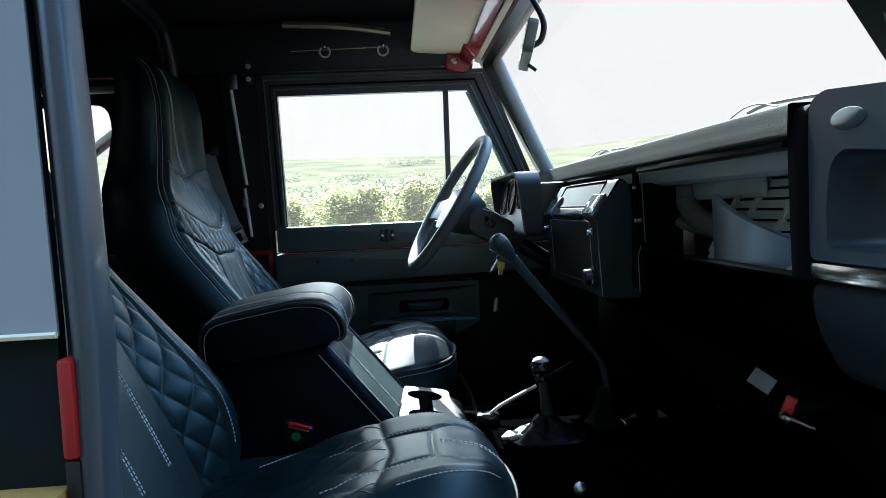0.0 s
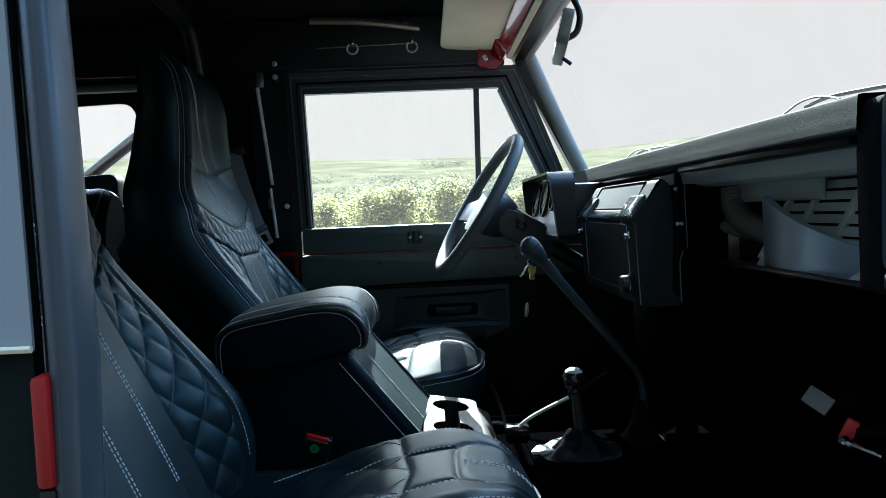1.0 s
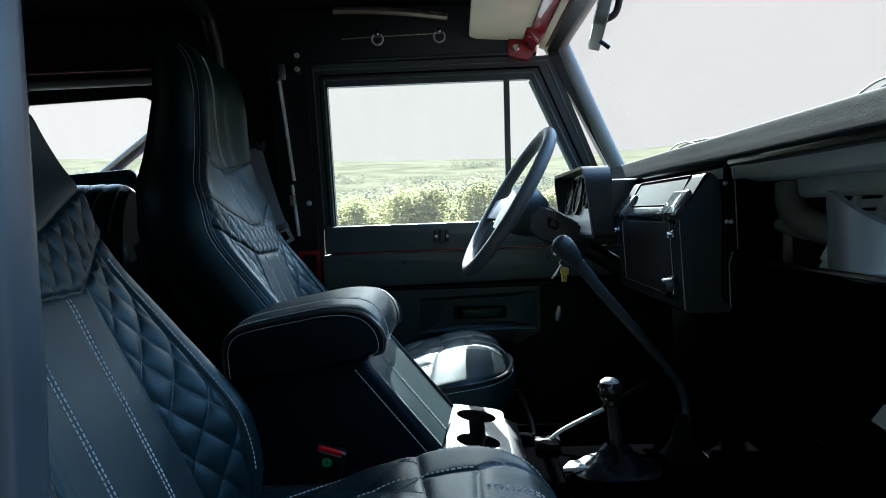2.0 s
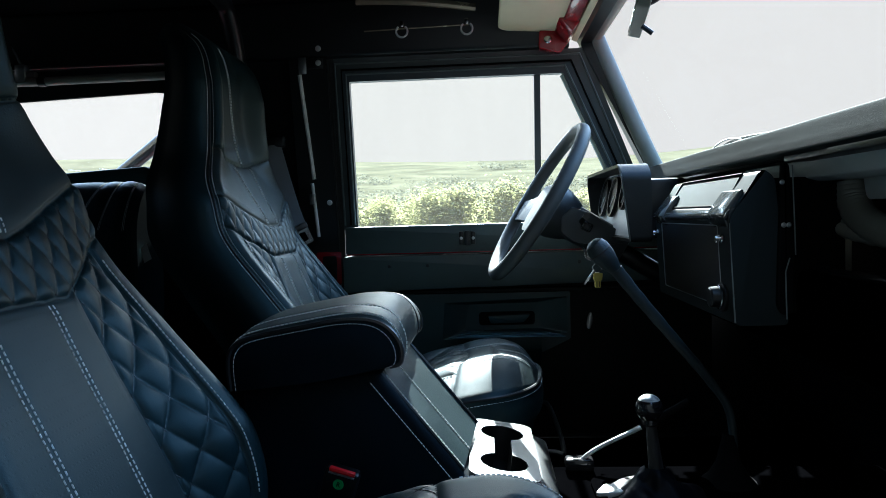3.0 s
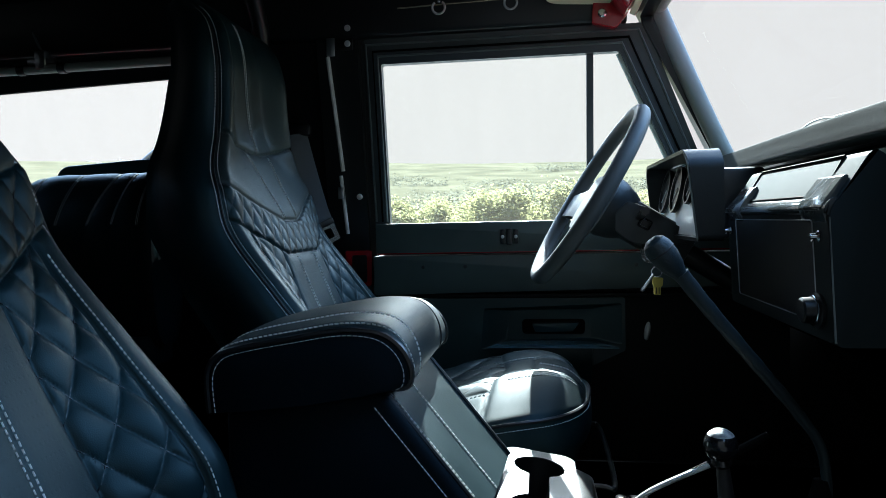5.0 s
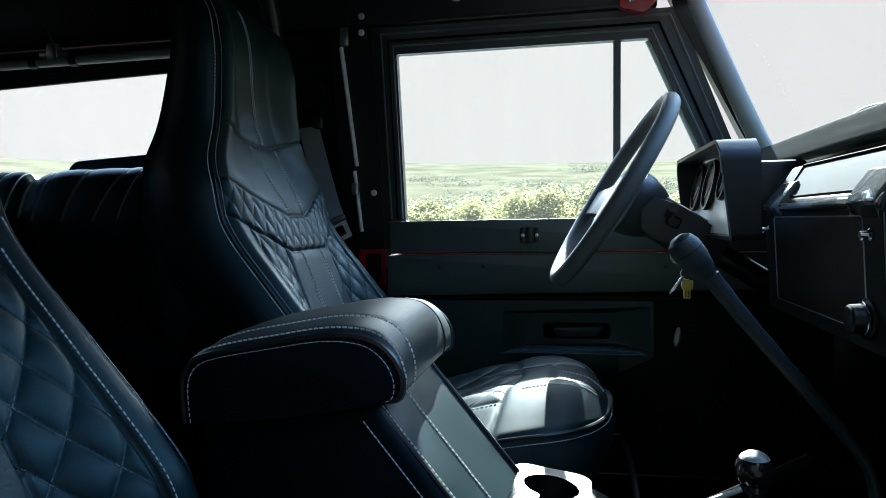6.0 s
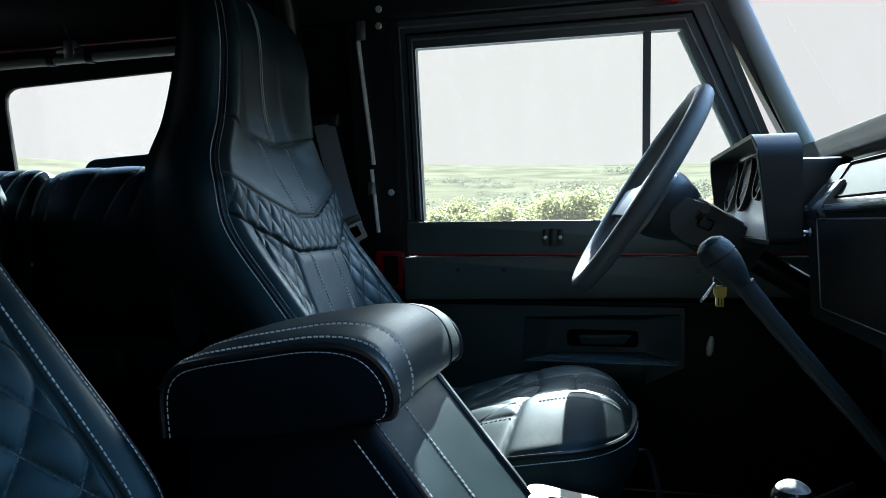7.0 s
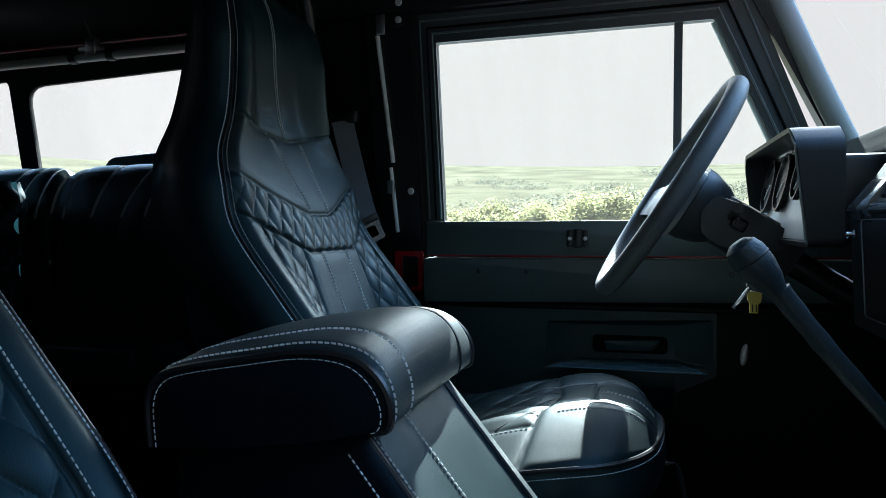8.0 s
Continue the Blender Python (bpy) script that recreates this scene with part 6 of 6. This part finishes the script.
def build_buckle(at, turn, label):
    k = thing("belt_buckle", label, "belt buckle", at, "belt buckles")
    part("case", shift(box(-0.024, 0.024, -0.010, 0.010, -0.055, 0.0, 0.005), turn), PLASTIC, k)
    part("release_button", shift(box(-0.018, 0.018, -0.0125, -0.0055, -0.003, 0.0025, 0.001), turn), RED_PLASTIC, k, "red release button")
    part("slot_edge", shift(box(-0.018, 0.018, -0.0125, -0.0095, -0.0062, -0.0040, 0.0005), turn), ALU, k)
    part("stalk", tube([turn @ Vector((0, 0, -0.05)), turn @ Vector((0, 0, -0.14))], 0.009, 8), BLACK_STEEL, k)
    return k


def build_buckles():
    k = build_buckle((-0.270, -0.246, 0.994), pose(0, 0, 0, 8, 17, 0), "black belt buckle with a red button beside the centre box")
    turn = pose(0, 0, 0, 8, 17, 0)
    dot = part("sticker", shift(lathe([(0.0075, 0), (0.0075, 0.0006), (0.0001, 0.0008)], 20), turn @ Matrix.Translation((-0.001, -0.0101, -0.020)) @ pose(0, 0, 0, 90)), GREEN_DOT, k, "round green sticker with a letter R")
    cu = bpy.data.curves.new("letter", "FONT")
    cu.body, cu.size, cu.align_x, cu.align_y, cu.extrude = "R", 0.010, "CENTER", "CENTER", 0.0002
    tmp = bpy.data.objects.new("letter", cu)
    me = bpy.data.meshes.new_from_object(tmp)
    bpy.data.objects.remove(tmp)
    me.transform(turn @ Matrix.Translation((-0.001, -0.0113, -0.020)) @ pose(0, 0, 0, 90))
    part("letter", me, SCREEN, dot)


def build_jump_seat():
    """An inward-facing folding bench seat against the side."""
    j = thing("jump_seat", "black leather folding jump seat with a ribbed padded back", "seat", (-1.11, 0.60, 0.95), "jump seats")
    inv = Matrix.Translation((1.11, -0.60, -0.95))
    L = 0.178

    def pad(i, v):
        a = 2 * math.pi * i
        x = -1.11 + v * L + 0.075 * math.sin(a) * (1 - abs(v)) if v < 1 else -1.11 + v * L
        rib = 0.003 * abs(math.sin(v * math.pi * 2.5)) ** 0.5
        e = abs(v) ** 8
        sy, sz = 0.078 + rib - 0.014 * e, 0.215 + rib - 0.02 * e
        c, s = math.cos(a), math.sin(a)
        y = 0.555 + sy * math.copysign(abs(c) ** 0.75, c)
        z = 1.228 + sz * math.copysign(abs(s) ** 0.72, s)
        y += 0.016 * ease(1.31, 1.44, z) if c < 0 else 0.0
        return (x, y, z)
    vs = [-1, -0.985, -0.95] + steps(-0.9, 0.9, 50) + [0.95, 0.985, 1]
    bm = grid(pad, steps(0, 1, 41), vs)
    bmesh.ops.remove_doubles(bm, verts=bm.verts, dist=1e-5)
    bmesh.ops.holes_fill(bm, edges=[e for e in bm.edges if e.is_boundary], sides=0)
    part("back_pad", shift(bm, inv), LEATHER, j)
    paths = []
    for v in (-0.8, -0.4, 0.0, 0.4, 0.8):
        for o in (-0.012, 0.012):
            paths.append([(Vector(pad(i, v + o)), Vector((0, -0.4, 0.9)).normalized()) for i in steps(0.20, 0.45, 30)])
    me = stitches(paths)
    me.transform(inv)
    tagged(part("stitching", me, THREAD, j, "grey thread stitching"), kind="stuff")
    bm = prism(corners([(-1.27, 0.35), (-0.95, 0.35), (-0.95, 0.62), (-1.27, 0.62)], 0.04), "z", 0.985, 1.06, 0.02, 3)
    part("seat_pad", shift(bm, inv), LEATHER, j)
    part("tag", shift(shift(prism([(-0.010, -0.022), (0.010, -0.018), (0.012, 0.022), (-0.006, 0.016)], "y", -0.0006, 0.0006, 0), pose(-0.918, 0.50, 1.262, 0, -18, 20)), inv), WHITE_TAG, j, "white cloth label")
    part("frame", shift(tube(smooth_path([(-1.25, 0.63, 0.74), (-1.25, 0.45, 0.97), (-0.97, 0.45, 0.97), (-0.97, 0.63, 0.74)], 4), 0.012, 8), inv), BLACK_STEEL, j)
    part("wall_bracket", shift(box(-1.2, -1.02, 0.60, 0.762, 1.05, 1.12, 0.005), inv), BLACK_STEEL, j)
    for x in (-1.00, -1.22):
        part("button", shift(lathe([(0.008, 0), (0.009, 0.003), (0.004, 0.007)], 12), inv @ Matrix.Translation((x, 0.50, 1.27)) @ pose(0, 0, 0, 90)), GLOSS, j)
    return j


def build_back():
    j = build_jump_seat()
    k = copy_thing(j, pose(-1.475, 0.60, 0.95))

    # a head pad behind the front one
    inv = Matrix.Translation((1.11, -0.60, -0.95))
    head = prism(rounded(-0.165, 0.165, -0.05, 0.045, 0.03, 5), "y", -0.03, 0.03, 0.02, 4)
    for v in head.verts:
        v.co.z += 0.006 * abs(math.sin(v.co.x * 28)) * (1 if v.co.z > 0 else 0) - 0.02 * ease(-0.08, -0.165, v.co.x)
    part("head_pad", shift(shift(head, Matrix.Translation((-1.135, 0.695, 1.444))), inv), LEATHER, j)
    me = stitches([[(Vector((x + o, y, 1.4905 - 0.02 * ease(-1.215, -1.30, x))), Vector((0, 0, 1))) for y in steps(0.672, 0.72, 12)] for x in (-1.21, -1.12, -1.03) for o in (-0.004, 0.004)])
    me.transform(inv)
    tagged(part("stitching", me, THREAD, j, "grey thread stitching"), kind="stuff")

    # the rear one has its cushion folded up, the leather fallen into creases
    def folded(i, v):
        a = 2 * math.pi * i
        c, q = math.cos(a), math.sin(a)
        x, z = 0.155 * math.copysign(abs(c) ** 0.4, c), 0.17 * v
        crease = 0.022 * noise.noise(Vector((x * 7, z * 22, 1.7))) + 0.010 * math.sin(z * 60 + 3 * x)
        return (x + 0.3 * crease, -0.165 + 0.042 * math.copysign(abs(q) ** 0.6, q) * (1 - 0.5 * abs(v) ** 6) + (crease if q < 0 else 0), 0.285 + z)
    bm = grid(folded, steps(0, 1, 57), steps(-1, 1, 44))
    bmesh.ops.remove_doubles(bm, verts=bm.verts, dist=1e-5)
    bmesh.ops.holes_fill(bm, edges=[e for e in bm.edges if e.is_boundary], sides=0)
    part("folded_cushion", bm, LEATHER, k, "creased black leather cushion folded up")
    # roof bar along the side with its strap clamp
    b = thing("roof_bar", "pale steel roof bar with black clips under the canvas", "roof bar", (-1.20, 0.66, 1.723))
    part("bar", tube([(-0.60, 0.0, 0.005), (0.40, 0.0, 0.011)], 0.0115, 12), TUBE_PAINT, b)
    for x in (-0.062, -0.178):
        part("clip", tube([(x - 0.010, 0, 0.008), (x + 0.010, 0, 0.008)], 0.0145, 12), PLASTIC, b)
    c = part("clamp", box(-0.135, -0.105, -0.012, 0.012, 0.006, 0.055, 0.004), ALU, b)
    part("strap", tube([(-0.12, 0, 0.05), (-0.15, 0.0, 0.12), (-0.17, 0.0, 0.19)], 0.004, 6), WEB, b)
    part("bracket", box(-0.16, -0.08, -0.008, 0.008, 0.02, 0.035, 0.003), ALU, b)
    # cabin hoop behind the seats
    h = thing("cabin_hoop", "black padded steel hoop behind the front seats", "roll hoop", (-0.72, MID, 0.70))
    pts = smooth_path([(0, 0.775, 0.0), (0, 0.770, 0.5), (0, 0.745, 0.95), (0, 0.68, 1.15), (0, 0.55, 1.20), (0, 0, 1.205), (0, -0.55, 1.20), (0, -0.68, 1.15), (0, -0.745, 0.95), (0, -0.77, 0.5), (0, -0.775, 0.0)], 6)
    part("tube", tube(pts, 0.022, 12), BLACK_STEEL, h)
    # floor behind: wheel boxes
    for name, y0, y1 in (("wheel_box_left", 0.42, 0.76), ("wheel_box_right", -0.84, -0.55)):
        tagged(part(name, box(-2.18, -0.80, y0, y1, 0.70, 0.95, 0.015), SHADE_CARPET), "black carpeted wheel box", "wheel box", kind="structure")


def build_footwell():
    f = thing("relay_plate", "small bright metal plate on a black bracket under the tray", "plate", (0.47, -0.405, 1.06))
    part("plate", shift(box(-0.018, 0.018, -0.0015, 0.0015, -0.013, 0.013, 0.001), pose(-0.020, 0.0, 0.0, -20, 28, -52)), TUBE_PAINT, f)
    part("bracket", box(-0.004, 0.04, -0.010, 0.010, -0.006, 0.006, 0.002), MATT, f)
    v = thing("hose_valve", "chrome hose fitting with a red clip under the tray", "fitting", (0.47, -0.475, 1.04))
    part("clip", shift(box(-0.008, 0.008, -0.005, 0.005, -0.016, 0.016, 0.003), pose(-0.020, 0, 0.0, 0, 22, -30)), RED_PLASTIC, v, "red plastic clip")
    part("stem", tube([(-0.030, -0.008, -0.012), (-0.022, -0.070, -0.010)], 0.004, 8), CHROME, v)
    part("nut", shift(lathe([(0.007, -0.008), (0.009, 0.0), (0.007, 0.008)], 8), pose(-0.030, -0.010, -0.012, 90)), CHROME, v)
    part("bracket", box(-0.016, 0.04, -0.010, 0.010, -0.006, 0.006, 0.002), MATT, v)
    c = thing("carpet_stud", "round bright carpet stud on the tunnel side", "stud", (0.205, -0.245, 0.845))
    part("head", shift(lathe([(0.010, 0), (0.012, 0.002), (0.006, 0.006), (0.001, 0.0065)], 14), pose(0, 0, 0, 75, 0, 0)), ALU, c)


build_visor()
build_mirror()
build_wiper(-0.62, -0.17)
build_wiper(0.02, -0.24)
build_belt()
build_buckles()
build_back()
build_footwell()


# ---- trees and hedges across the meadow ----
def tree_meshes(seed, height):
    rnd = random.Random(seed)
    trunk = tube(smooth_path([(0, 0, 0), (0.1 * rnd.uniform(-1, 1), 0.1, height * 0.3), (0.2 * rnd.uniform(-1, 1), 0, height * 0.62), (0.1, 0.1, height * 0.9)], 3), [0.16 - 0.014 * k for k in range(10)], 7)
    limbs = [trunk]
    tips = [Vector((0.05, 0.05, height * 0.92))]
    for k in range(9):
        z = height * rnd.uniform(0.08, 0.8)
        a = rnd.uniform(0, 6.28)
        r = height * 0.28 * (1.1 - z / height) + 0.5
        tip = Vector((r * math.cos(a), r * math.sin(a), z + r * rnd.uniform(0.4, 0.9)))
        limbs.append(tube([(0, 0, z), tip * 0.5 + Vector((0, 0, z * 0.5)), tip], [0.06, 0.04, 0.015], 5))
        tips += [tip, tip * 0.6 + Vector((0, 0, z * 0.4))]
    verts, faces = [], []
    for tip in tips:
        size = rnd.uniform(0.5, 1.0) * height * 0.14
        for _ in range(130):
            c = tip + Vector((rnd.gauss(0, size), rnd.gauss(0, size), rnd.gauss(0, size * 0.8)))
            n = Vector((rnd.gauss(0, 1), rnd.gauss(0, 1), rnd.gauss(1.5, 0.6))).normalized()
            u = n.orthogonal().normalized() * rnd.uniform(0.08, 0.16)
            v = n.cross(u) * rnd.uniform(0.6, 1.0)
            b = len(verts)
            verts += [c + u, c + v + n * 0.05, c - u, c - v + n * 0.05]
            faces.append((b, b + 1, b + 2, b + 3))
    me = bpy.data.meshes.new("crown")
    me.from_pydata([tuple(v) for v in verts], [], faces)
    me.update()
    return mesh_of(join(*limbs), "trunk"), me


def build_trees():
    rnd = random.Random(11)
    kinds = []
    for k, h in enumerate((4.6, 5.4, 3.8, 3.2)):
        kinds.append(tree_meshes(20 + k, h))
    spots = []
    for k in range(235):
        a = radians(rnd.uniform(5, 175))
        r = rnd.uniform(58, 100)
        spots.append((r * math.cos(a), r * math.sin(a)))
    for x, y in spots:
        t, c = kinds[rnd.randrange(4)]
        ob = thing("tree", "young broadleaf tree in spring leaf, paled for haze", "tree", (x, y, land(x, y) - 0.05), "trees across the meadow")
        s = rnd.uniform(0.75, 1.15)
        ob.scale = (s * 1.15, s * 1.15, s)
        ob.rotation_euler = (0, 0, rnd.uniform(0, 6.28))
        part("trunk", t, BARK, ob)
        part("crown", c, LEAF_HAZED, ob)
    # far hedges and woods on the hills: clumps of leaves, past counting
    verts, faces = [], []
    for row in range(84):
        a0 = radians(rnd.uniform(-25, 205))
        r0 = rnd.uniform(200, 900)
        for k in range(rnd.randrange(10, 34)):
            a = a0 + k * rnd.uniform(2.0, 5.0) / r0 + rnd.uniform(-0.002, 0.002)
            r = r0 + k * rnd.uniform(-2, 3)
            x, y = r * math.cos(a), r * math.sin(a)
            base = Vector((x, y, land(x, y)))
            s = rnd.uniform(2.0, 5.0) * (0.7 + r0 / 900)
            for _ in range(46):
                c = base + Vector((rnd.gauss(0, s * 0.6), rnd.gauss(0, s * 0.6), abs(rnd.gauss(0.5, 0.4)) * s))
                n = Vector((rnd.gauss(0, 1), rnd.gauss(0, 1), rnd.gauss(1.5, 0.6))).normalized()
                u = n.orthogonal().normalized() * s * rnd.uniform(0.08, 0.20)
                v = n.cross(u) * rnd.uniform(0.6, 1)
                b = len(verts)
                verts += [c + u, c + v, c - u, c - v]
                faces.append((b, b + 1, b + 2, b + 3))
    me = bpy.data.meshes.new("far_woods")
    me.from_pydata([tuple(v) for v in verts], [], faces)
    me.update()
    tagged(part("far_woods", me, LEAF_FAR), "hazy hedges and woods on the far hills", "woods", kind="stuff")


build_trees()
